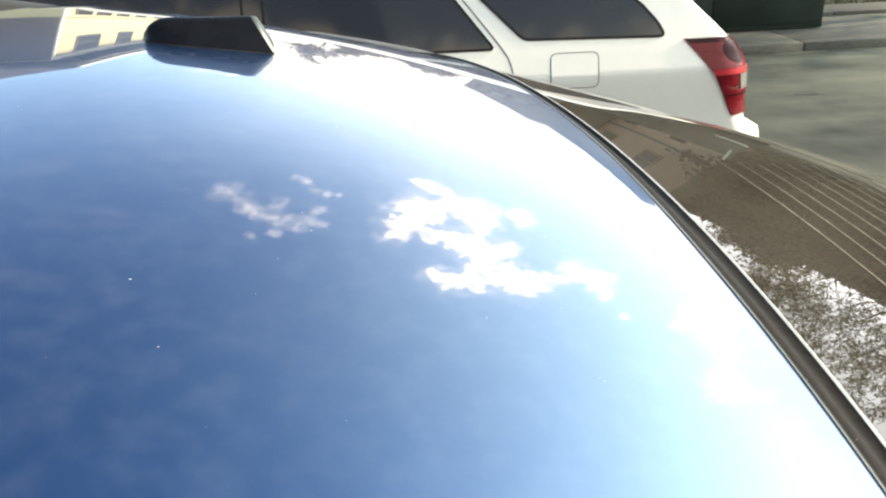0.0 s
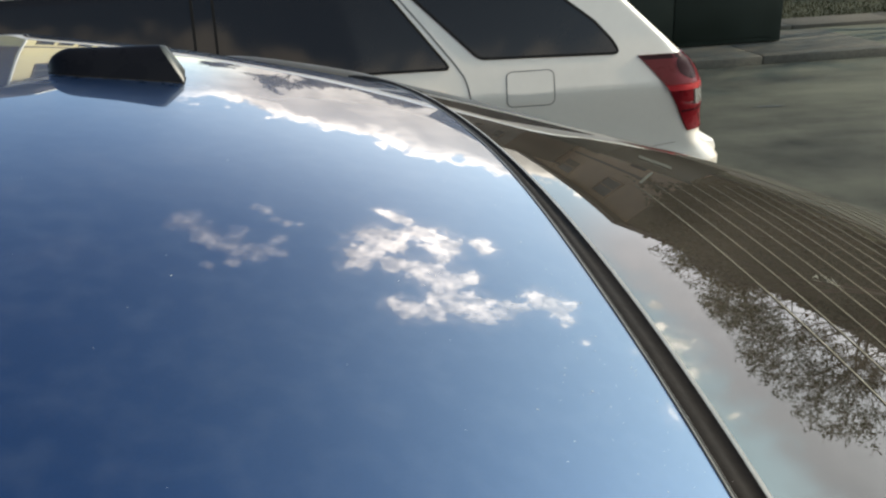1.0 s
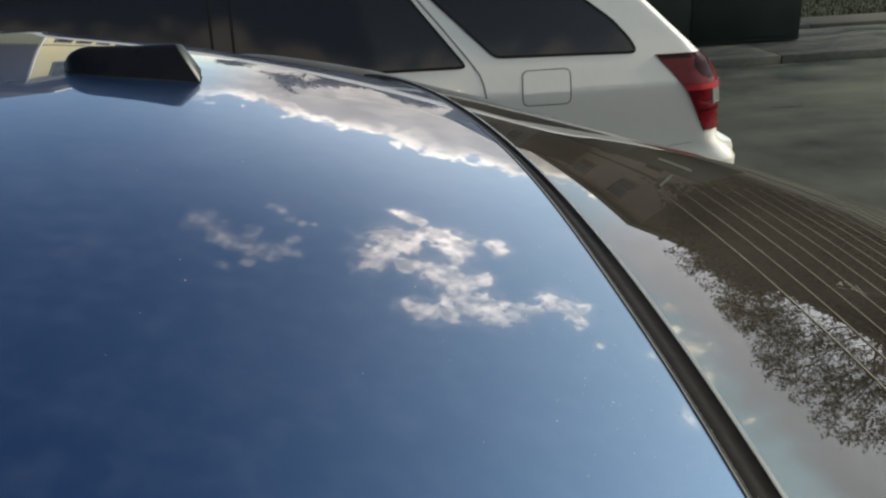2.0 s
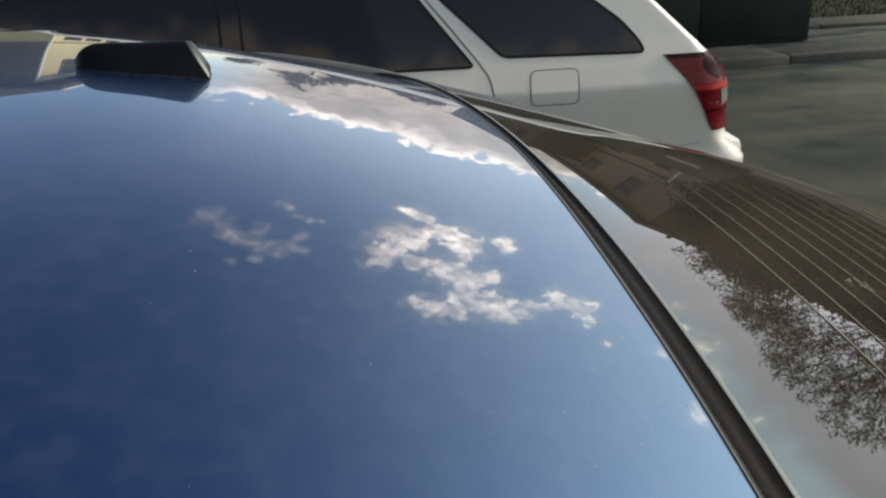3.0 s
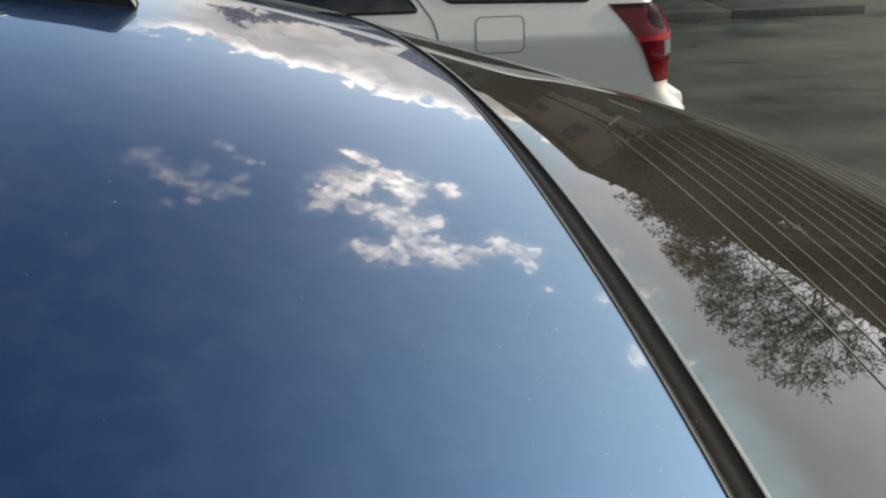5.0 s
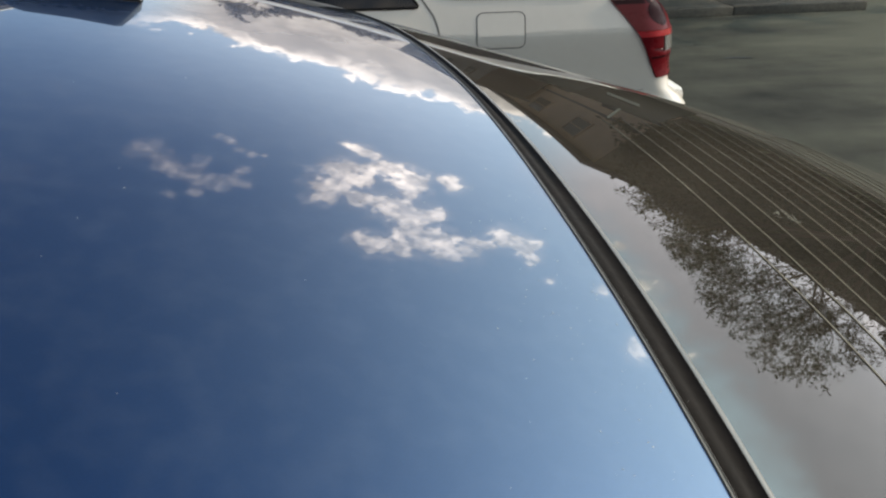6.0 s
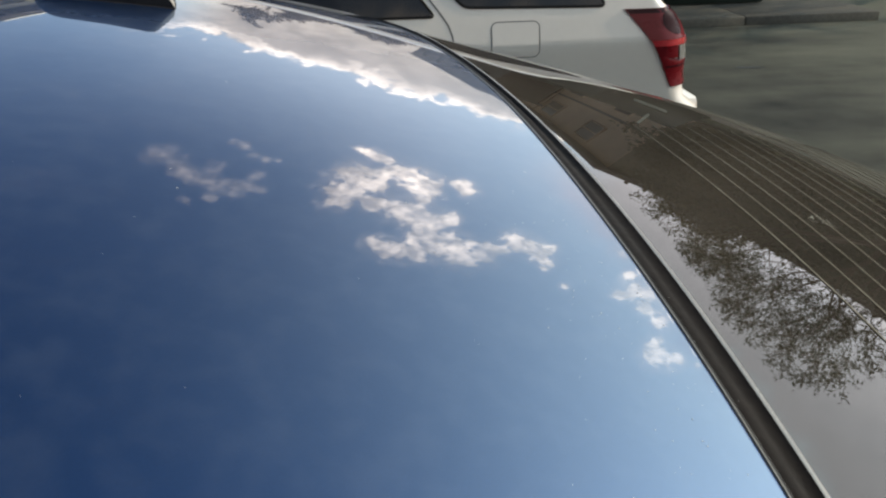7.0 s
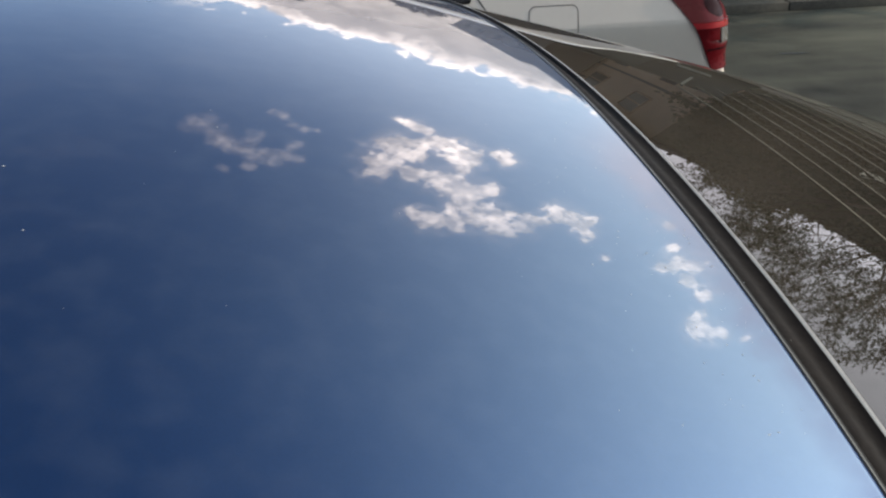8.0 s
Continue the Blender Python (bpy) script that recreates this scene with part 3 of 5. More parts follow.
def build_yellow_house():
    h = empty("house", pose(0, 0, 0), "two-storey pale yellow house with white trim and brown hip roof", "house")
    x0, x1, y0, y1, top = -21.0, -9.28, 24.0, 38.0, 7.0
    part("wall", wall_box(x0, x1, y0, y1, 0, top), yellow_siding, h, smooth=False)
    bm = bmesh.new()
    for z in np.arange(0.3, top - 0.1, 0.2):
        add_box(bm, x1, x1 + 0.014, y0 + 0.14, y1 - 0.14, z, z + 0.17)
    part("siding", bm, yellow_siding, h, smooth=False)
    # upper end wall: the shade on this side is put into grey boards
    bm = bmesh.new()
    for z in np.arange(2.7, top - 0.1, 0.2):
        add_box(bm, x0 + 0.14, x1 - 0.07, y0 - 0.02, y0 - 0.002, z, z + 0.19)
    part("siding", bm, grey_shade_siding, h, "upper end siding in a painted shade grey", smooth=False)
    bm = bmesh.new()
    for z in np.arange(0.1, 2.45, 0.2):
        add_box(bm, x0 + 0.14, x1 - 0.07, y0 - 0.02, y0 - 0.002, z, z + 0.19)
    part("siding", bm, yellow_siding, h, smooth=False)
    part("corner_board", box(x1 - 0.03, x1 + 0.03, y0 - 0.03, y0 + 0.06, 0, top, 0.005), white_trim, h)
    part("corner_board", box(x1 - 0.16, x1 + 0.05, y1 - 0.16, y1 + 0.05, 0, top, 0.005), white_trim, h)
    part("frieze_board", box(x1 + 0.002, x1 + 0.045, y0 + 0.17, y1 - 0.17, top - 0.35, top - 0.01), white_trim, h)
    part("roof", hip_roof(x0, x1, y0 + 0.65, y1, top, 3.1, 0.95, 0.36), shingle, h, smooth=False)
    part("gutter", box(x1 + 0.96, x1 + 1.07, y0 - 0.28, y1 + 0.9, top + 0.22, top + 0.34, 0.02), white_trim, h)
    part("floor_band", box(x1 + 0.002, x1 + 0.07, y0 + 0.07, y1 - 0.17, 2.50, 2.74, 0.01), brown_trim, h, "dark brown board between the storeys")
    part("floor_band", box(x0 + 0.14, x1 - 0.07, y0 - 0.07, y0 - 0.022, 2.50, 2.74, 0.01), brown_trim, h, "dark brown board between the storeys")
    for y in (25.6, 27.6, 29.8, 32.2, 35.0):
        house_window(h, (x1 + 0.016, y, 0.42), (0, 1, 0), (1, 0, 0), 1.3, 1.6, brown_trim)
    for y, w in ((26.95, 2.3), (31.4, 1.8), (35.4, 1.8)):
        house_window(h, (x1 + 0.016, y, 5.25), (0, 1, 0), (1, 0, 0), w, 1.25, brown_trim)
    for z in (0.9, 4.3):
        for x in (-18.0, -13.5):
            house_window(h, (x, y0 - 0.022, z), (1, 0, 0), (0, -1, 0), 1.2, 1.5, white_trim)


def build_long_house():
    h = empty("apartment_building", pose(11.3, 20.8, 0, 0, 0, -3.2), "long two-storey brown apartment building with dark windows", "building")
    x0, x1, y0, y1, top = 0.0, 16.0, 0.0, 50.0, 6.45
    part("wall", wall_box(x0, x1, y0, y1, 0, top), brown_wall, h, smooth=False)
    part("band", box(x0 - 0.05, x0 - 0.002, y0, y1, 3.2, 3.45), brown_trim, h, smooth=False)
    part("roof", hip_roof(x0, x1, y0, y1, top, 0.8, 0.55), shingle, h, smooth=False)
    # end wall skin, darker and more olive than the long walls
    part("end_wall", box(x0 + 0.02, x1 - 0.02, y0 - 0.03, y0 - 0.004, 0, top), olive_wall, h, "darker olive end wall", smooth=False)
    part("vent", tube(bmesh.new(), [(1.6, 1.0, top + 0.2), (1.6, 1.0, top + 0.75)], [0.09, 0.09], 10), brown_trim, h)
    y = y0 + 4.4
    k = 0
    while y < y1 - 1:
        for z in (0.95, 4.5):
            house_window(h, (x0 - 0.003, y, z), (0, -1, 0), (-1, 0, 0), 2.3 if k % 2 else 1.9, 1.55, brown_wall, dusk_pane)
        if k % 3 == 1:
            part("downpipe", tube(bmesh.new(), [(x0 - 0.08, y + 1.9, 0.05), (x0 - 0.08, y + 1.9, top)], [0.05, 0.05], 8), brown_wall, h)
        y += (6.2, 4.6, 7.4)[k % 3]
        k += 1



# unseen building added behind the camera to shape reflections and skylight on the wagon
def build_unseen_house():
    h = empty("building", pose(0, 0, 0), "added pale building out of view, with a low dark roof", "building")
    part("wall", wall_box(-30, 26, -29, -17, 0, 3.0), pale_wall, h, smooth=False)
    part("roof", hip_roof(-30, 26, -29, -17, 3.0, 1.0, 0.6), shingle, h, smooth=False)


def build_grey_house():
    h = empty("building", pose(9.05, 33.0, 0), "plain grey two-storey building with a low dark roof", "building")
    part("wall", wall_box(0, 2.6, 0, 26.5, 0, 5.55), grey_shade_siding, h, smooth=False)
    part("roof", hip_roof(0, 2.6, 0, 26.5, 5.55, 0.2, 0.3, 0.14), shingle, h, smooth=False)
    for y in (3.0, 9.0, 15.0, 21.0):
        for z in (0.9, 3.7):
            house_window(h, (-0.002, y, z), (0, -1, 0), (-1, 0, 0), 1.4, 1.2, grey_shade_siding)


build_yellow_house()
build_long_house()
build_grey_house()
build_unseen_house()


# ---- trees ----
def build_tree(name, at, height, spread, seed, leaves, label, leaf_size=0.07, depth=5, lean=(0, 0), foliage=None, slim=0.45, lopped=lambda p: False):
    rnd = random.Random(seed)
    t = empty(name, Matrix.Translation(at), label, "tree")
    bm = bmesh.new()
    tips = []

    def grow(p, d, length, radius, level):
        pts, rad = [p.copy()], [radius]
        steps = 4 if level < 2 else 3
        for i in range(steps):
            d = (d + Vector((rnd.gauss(0, 0.13), rnd.gauss(0, 0.13), rnd.gauss(0.02, 0.08)))).normalized()
            p = p + d * (length / steps)
            pts.append(p.copy())
            rad.append(max(0.0045, radius * (1 - 0.42 * (i + 1) / steps)))
            if level >= depth - 2 and not lopped(p):
                tips.append((p.copy(), d.copy()))
        kept = len([q for q in pts if not lopped(q)])
        if kept > 1:
            tube(bm, pts[:kept], rad[:kept], 8 if level == 0 else 5 if level < 3 else 3)
        if level >= depth:
            return
        n = 4 if level == 0 else 3
        turn = rnd.uniform(0, math.tau)
        for k in range(n + (1 if level in (1, 2) else 0)):
            a = turn + k * math.tau / n + rnd.uniform(-0.5, 0.5)
            side = d.orthogonal().normalized()
            side.rotate(Matrix.Rotation(a, 3, d))
            open_out = spread * rnd.uniform(0.55, 1.15)
            nd = (d + side * open_out + Vector((0, 0, 0.10))).normalized()
            start = pts[-1] if k < 2 else pts[-2]
            grow(start, nd, length * rnd.uniform(0.58, 0.80), rad[-1] * 0.72, level + 1)

    grow(Vector((0, 0, -0.1)), Vector((lean[0], lean[1], 1)).normalized(), height * 0.30, height * 0.022, 0)
    part("trunk", bm, bark, t)
    if leaves:
        rs = np.random.RandomState(seed)
        pick = rs.randint(0, len(tips), leaves)
        base = np.array([tips[i][0] for i in pick]) + rs.normal(0, 0.05, (leaves, 3))
        a = rs.normal(0, 1, (leaves, 3))
        b = rs.normal(0, 1, (leaves, 3))
        a /= np.linalg.norm(a, axis=1, keepdims=True)
        b -= a * (a * b).sum(1, keepdims=True)
        b /= np.linalg.norm(b, axis=1, keepdims=True)
        s = rs.uniform(0.5, 1.3, (leaves, 1)) * leaf_size
        quad = np.stack([base - a * s, base + b * s * slim, base + a * s, base - b * s * slim], 1).reshape(-1, 3)
        raw("crown", quad.tolist(), np.arange(4 * leaves).reshape(-1, 4).tolist(), foliage or leaf, t)
    return t


def pruned(p):
    """The crown is cut back to a low slanting top on the car park's side."""
    x, y = p.x + 10.6, p.y + 9.8
    slant = min(19.0, 13.8 + 0.33 * max(0.0, math.degrees(math.atan2(x, y)) - 31.0))
    return (p.x < -2.2 and p.z > 5.07 + 0.2 * (p.x + 3.5)) or p.z - 1.35 > math.tan(radians(slant)) * math.hypot(x, y)


build_tree("tree", (10.6, 9.4, 0.03), 8.0, 0.72, 11, 16000, "spreading tree with thin twigs and sparse small leaves", 0.055, 6, slim=0.24,
           lopped=pruned)
for k, (tx, ty, th, sp, n) in enumerate(((-6.7, 48.0, 5.2, 0.55, 2200), (-2.4, 47.0, 8.2, 0.40, 3000), (-1.4, 49.0, 6.2, 0.38, 2000), (2.6, 47.0, 4.4, 0.50, 2200),
                                         (4.5, 46.0, 5.5, 0.42, 2400), (-0.2, 52.0, 4.7, 0.8, 2600))):
    build_tree("tree", (tx, ty, 0.0), th, sp, 21 + k, n, "distant dark tree with a broken spiky crown of fine branches", 0.15, 5, foliage=far_twigs)


def build_shrub(at, height, seed, foliage=None, n=6000, size=0.05, label="tall dense dark green evergreen shrub by the lawn"):
    """A tall evergreen shrub: stems and a dense uneven crown of small leaves."""
    rs = np.random.RandomState(seed)
    t = empty("shrub", Matrix.Translation(at), label, "shrub", "shrubs by the building")
    bm = bmesh.new()
    for k in range(5):
        a = k * math.tau / 5
        tube(bm, [(0.1 * math.cos(a), 0.1 * math.sin(a), -0.05), (0.35 * math.cos(a), 0.35 * math.sin(a), height * 0.45),
                  (0.5 * math.cos(a + 0.4), 0.5 * math.sin(a + 0.4), height * 0.85)], [0.06, 0.04, 0.012], 6)
    part("stems", bm, bark, t)
    clump = rs.normal(0, 1, (60, 3)) * (0.75, 0.75, 0)
    clump[:, 2] = rs.uniform(0.08, 0.95, 60) * height
    clump[:, :2] *= (1.25 - 0.75 * clump[:, 2:] / height)
    c = clump[rs.randint(0, 60, n)] + rs.normal(0, 0.28, (n, 3))
    c[:, 2] = np.abs(c[:, 2])
    p, q = rs.normal(0, 1, (n, 3)), rs.normal(0, 1, (n, 3))
    quad = np.stack([c - p * size, c + q * size * 0.7, c + p * size, c - q * size * 0.7], 1).reshape(-1, 3)
    raw("crown", quad.tolist(), np.arange(4 * n).reshape(-1, 4).tolist(), foliage or leaf, t)


for k, (sx, sy, sh) in enumerate(((13.6, 14.0, 4.6), (15.3, 13.4, 5.0), (17.0, 13.2, 4.7), (18.8, 12.6, 5.1), (20.4, 11.6, 4.6))):
    build_shrub((sx, sy, 0.03), sh, 40 + k)
# high dark evergreens before the end wall of the apartment building
for k, (sx, sy, sh) in enumerate(((11.6, 18.6, 5.9), (12.3, 18.2, 6.3), (13.0, 17.9, 6.9), (13.5, 17.3, 6.7), (14.0, 16.9, 6.2), (14.8, 16.4, 5.8), (15.5, 15.8, 5.4))):
    build_shrub((sx, sy, 0.03), sh, 60 + k, evergreen, 9000, 0.06, "high dark brown-green evergreen before the end wall")


def build_far_woods():
    rs = np.random.RandomState(9)
    n = 26000
    a = rs.uniform(-math.pi, math.pi, n)
    r = rs.uniform(110, 150, n)
    h = 3.6 + 1.1 * np.sin(a * 9) + 0.8 * np.sin(a * 23 + 1)
    z = rs.uniform(0, 1, n) ** 0.8 * h
    c = np.stack([np.sin(a) * r, np.cos(a) * r, z], 1)
    p, q = rs.normal(0, 1, (n, 3)), rs.normal(0, 1, (n, 3))
    quad = np.stack([c - p * 0.55, c + q * 0.5, c + p * 0.55, c - q * 0.5], 1).reshape(-1, 3)
    ob = raw("woods", quad.tolist(), np.arange(4 * n).reshape(-1, 4).tolist(), bare_twigs)
    tagged(ob, "low line of distant trees round the estate", "woods", kind="stuff")


build_far_woods()


# ---- utility cabinet behind the parking ----
def build_cabinet():
    c = empty("utility_cabinet", pose(0, 0, 0), "dark green painted steel utility cabinet on the pavement", "cabinet")
    x0, x1, y0, y1 = 2.05, 4.60, 8.30, 9.05
    part("plinth", box(x0 + 0.05, x1 - 0.05, y0 + 0.05, y1 - 0.02, 0.0, 0.10), concrete, c)
    part("body", box(x0, x1, y0, y1, 0.10, 1.52, 0.012), cabinet_green, c)
    part("lid", box(x0 - 0.03, x1 + 0.03, y0 - 0.04, y1 + 0.03, 1.521, 1.60, 0.015), cabinet_green, c)
    n = 2
    for k in range(n):
        a = x0 + 0.05 + k * (x1 - x0 - 0.1) / n
        b = a + (x1 - x0 - 0.1) / n
        d = part("door", box(a + 0.006, b - 0.006, y0 - 0.016, y0 - 0.001, 0.16, 1.47, 0.004), cabinet_green, c)
        hx = b - 0.14 if k == 0 else a + 0.06
        part("handle", box(hx, hx + 0.04, y0 - 0.05, y0 - 0.017, 0.78, 0.95, 0.006), black_plastic, d, "black door handle")


build_cabinet()


# ---- white estate car in the next bay ----
SUV_W = 1.86
SUV_Y = 2.2
#            z, front x, rear x, side inset, corner radius
SUV_LEVELS = [
    (0.36, -3.34, 1.255, 0.075, 0.18), (0.44, -3.44, 1.31, 0.030, 0.14), (0.56, -3.48, 1.338, 0.008, 0.105), (0.625, -3.48, 1.335, 0.004, 0.10),
    (0.658, -3.46, 1.315, 0.018, 0.10), (0.705, -3.45, 1.250, 0.018, 0.08), (0.80, -3.44, 1.250, 0.0125, 0.14), (0.86, -3.43, 1.250, 0.0065, 0.14),
    (0.93, -3.41, 1.240, 0.0, 0.14), (0.955, -3.40, 1.235, 0.0, 0.14), (0.975, -3.38, 1.229, 0.004, 0.14), (1.00, -3.36, 1.219, 0.009, 0.14), (1.04, -3.26, 1.178, 0.0165, 0.09),
    (1.075, -2.22, 1.138, 0.024, 0.06), (1.12, -2.13, 1.088, 0.035, 0.040), (1.20, -1.98, 1.002, 0.0545, 0.034), (1.30, -1.80, 0.897, 0.079, 0.034),
    (1.37, -1.67, 0.852, 0.0965, 0.05), (1.41, -1.58, 0.830, 0.118, 0.13), (1.44, -1.44, 0.79, 0.17, 0.15), (1.463, -1.2, 0.72, 0.26, 0.17),
    (1.477, -0.80, 0.60, 0.39, 0.18), (1.484, -0.50, 0.45, 0.53, 0.15),
]


def suv_at(z):
    """Front x, rear x, near side y and corner radius at height z."""
    f, r, i, c = lerp_table(SUV_LEVELS, z)
    return f, r, SUV_Y + i, c


def suv_arch(x, z):
    """The roof line rises a little towards the front doors."""
    a, b = min(1.0, max(0.0, (-0.05 - x) / 0.75)), min(1.0, max(0.0, (z - 1.10) / 0.28))
    return 0.034 * a * a * (3 - 2 * a) * b


def suv_contour(z, q, out=0.0):
    """A point of the near side's plan line: q metres behind the start of the rear corner (before it, along the side)."""
    f, r, y, c = suv_at(z)
    if q <= 0:
        return Vector((r - c + q, y - out, z + suv_arch(r - c + q, z)))
    a = q / c
    if a < math.pi / 2:
        return Vector((r - c + (c + out) * math.sin(a), y + c - (c + out) * math.cos(a), z))
    return Vector((r + out, y + c + (q - c * math.pi / 2), z))


def suv_side(x, z, out=0.0):
    _, r, y, c = suv_at(z)
    return suv_contour(z, x - (r - c), out)


def build_body_shell():
    bm = bmesh.new()
    rows = []
    zs = sorted(set([l[0] for l in SUV_LEVELS] + [0.62, 0.90, 0.945, 0.975, 1.02, 1.16, 1.25, 1.34]))
    for z in zs:
        f, r, y, c = suv_at(z)
        yf = 2 * SUV_Y + SUV_W - y
        pts = []
        for cx, cy, a0 in ((r - c, y + c, -90), (r - c, yf - c, 0), (f + c * 1.6, yf - c * 1.6, 90), (f + c * 1.6, y + c * 1.6, 180)):
            rad = c if cx > 0 else c * 1.6
            for k in range(9):
                a = radians(a0 + 90 * k / 8)
                pts.append((cx + rad * math.cos(a), cy + rad * math.sin(a), z))
        # extra points along the sides
        full = []
        for i, p in enumerate(pts):
            full.append(p)
            q = pts[(i + 1) % len(pts)]
            if i % 9 == 8:
                full += [tuple(a + (b - a) * k for a, b in zip(p, q)) for k in (0.006, 0.02, 0.06, 0.13, 0.2, 0.28, 0.36, 0.44, 0.52, 0.6, 0.7, 0.8, 0.88, 0.94, 0.98, 0.994)]
        rows.append([bm.verts.new((p[0], p[1], p[2] + suv_arch(p[0], z))) for p in full])
    n = len(rows[0])
    for a, b in zip(rows, rows[1:]):
        for k in range(n):
            bm.faces.new((a[k], a[(k + 1) % n], b[(k + 1) % n], b[k]))
    bm.faces.new(rows[-1])
    bm.faces.new(rows[0][::-1])
    return bm


def side_panel(poly, out, inner=0.0, div=6):
    """A flush panel over the near side from an (x, z) outline, as a fan of rows with a small depth."""
    bm = bmesh.new()
    dense = []
    for (x0, z0), (x1, z1) in zip(poly, poly[1:] + poly[:1]):
        n = max(1, int(math.hypot(x1 - x0, z1 - z0) / 0.05))
        dense += [(x0 + (x1 - x0) * k / n, z0 + (z1 - z0) * k / n) for k in range(n)]
    zs = [p[1] for p in dense]
    rows = []
    lo, hi = min(zs), max(zs)
    m = 22
    for j in range(m + 1):
        z = lo + 1e-4 + (hi - lo - 2e-4) * j / m
        xs = []
        for (x0, z0), (x1, z1) in zip(poly, poly[1:] + poly[:1]):
            if (z0 - z) * (z1 - z) <= 0 and z0 != z1:
                xs.append(x0 + (x1 - x0) * (z - z0) / (z1 - z0))
        rows.append((z, min(xs), max(xs)))
    g = [[bm.verts.new(suv_side(a + (b - a) * k / 12, z, out)) for k in range(13)] for z, a, b in rows]
    h = [[bm.verts.new(suv_side(a + (b - a) * k / 12, z, inner - 0.004)) for k in range(13)] for z, a, b in rows]
    for i in range(m):
        for k in range(12):
            bm.faces.new((g[i][k], g[i][k + 1], g[i + 1][k + 1], g[i + 1][k]))
        for k in (0, 12):
            bm.faces.new((g[i][k], g[i + 1][k], h[i + 1][k], h[i][k]))
    for k in range(12):
        for i in (0, m):
            bm.faces.new((g[i][k], g[i][k + 1], h[i][k + 1], h[i][k]))
    return bm


def ribbon(path, width, out):
    """A thin shut line over the near side."""
    bm = bmesh.new()
    pts = []
    for (x0, z0), (x1, z1) in zip(path, path[1:]):
        n = max(1, int(math.hypot(x1 - x0, z1 - z0) / 0.02))
        pts += [(x0 + (x1 - x0) * k / n, z0 + (z1 - z0) * k / n) for k in range(n)]
    pts.append(path[-1])
    rows = []
    for i, (x, z) in enumerate(pts):
        a, b = pts[max(0, i - 1)], pts[min(len(pts) - 1, i + 1)]
        d = Vector((b[0] - a[0], b[1] - a[1])).normalized()
        nx, nz = -d.y * width / 2, d.x * width / 2
        rows.append([bm.verts.new(suv_side(x + nx, z + nz, -0.003)), bm.verts.new(suv_side(x + nx, z + nz, out)),
                     bm.verts.new(suv_side(x - nx, z - nz, out)), bm.verts.new(suv_side(x - nx, z - nz, -0.003))])
    for a, b in zip(rows, rows[1:]):
        for k in range(3):
            bm.faces.new((a[k], a[k + 1], b[k + 1], b[k]))
    return bm


def round_rect(x0, x1, z0, z1, r, n=5):
    out = []
    for cx, cz, a0 in ((x1 - r, z1 - r, 0), (x0 + r, z1 - r, 90), (x0 + r, z0 + r, 180), (x1 - r, z0 + r, 270)):
        out += [(cx + r * math.cos(radians(a0 + 90 * k / n)), cz + r * math.sin(radians(a0 + 90 * k / n))) for k in range(n + 1)]
    return out


def smooth_poly(poly, cut=0.03):
    out = []
    n = len(poly)
    for i in range(n):
        p, a, b = Vector(poly[i]), Vector(poly[i - 1]), Vector(poly[(i + 1) % n])
        c0, c1 = min(cut, (a - p).length * 0.4), min(cut, (b - p).length * 0.4)
        s, e = p + (a - p).normalized() * c0, p + (b - p).normalized() * c1
        out += [tuple(s * (1 - t) ** 2 + p * 2 * t * (1 - t) + e * t * t) for t in (0, 0.33, 0.67, 1)]
    return out


def lens_piece(z0, z1, q_of, out=0.008):
    """A piece of the rear lamp: q_of(z) gives its start and end along the plan line."""
    bm = bmesh.new()
    m, n = 10, 14
    g, h = [], []
    for j in range(m + 1):
        z = z0 + (z1 - z0) * j / m
        a, b = q_of(z)
        g.append([bm.verts.new(suv_contour(z, a + (b - a) * k / n, out)) for k in range(n + 1)])
        h.append([bm.verts.new(suv_contour(z, a + (b - a) * k / n, -0.01)) for k in range(n + 1)])
    for j in range(m):
        for k in range(n):
            bm.faces.new((g[j][k], g[j][k + 1], g[j + 1][k + 1], g[j + 1][k]))
        for k in (0, n):
            bm.faces.new((g[j][k], g[j + 1][k], h[j + 1][k], h[j][k]))
    for k in range(n):
        for j in (0, m):
            bm.faces.new((g[j][k], g[j][k + 1], h[j][k + 1], h[j][k]))
    return bm


def add_wheel(parent, at, radius, width, side):
    cx, cy, cz = at
    r = radius
    tyre = part("tyre", lathe([(r * 0.62, -width / 2), (r * 0.9, -width / 2), (r * 0.98, -width * 0.42), (r, -width * 0.3), (r, width * 0.3),
                               (r * 0.98, width * 0.42), (r * 0.9, width / 2), (r * 0.62, width / 2)], at, 40), tyre_rubber, parent)
    bm = lathe([(0.001, side * width * 0.30), (r * 0.16, side * width * 0.34), (r * 0.5, side * width * 0.22), (r * 0.63, side * width * 0.46),
                (r * 0.64, -side * width * 0.4), (0.001, -side * width * 0.4)], at, 30)
    rim = part("rim", bm, rim_metal, tyre)
    for k in range(5):
        a = k * math.tau / 5
        d = Vector((math.cos(a), 0, math.sin(a)))
        b = tube(bmesh.new(), [Vector(at) + d * r * 0.1 + Vector((0, side * width * 0.40, 0)), Vector(at) + d * r * 0.6 + Vector((0, side * width * 0.46, 0))],
                 [r * 0.09, r * 0.07], 6)
        part("spoke", b, rim_metal, rim)


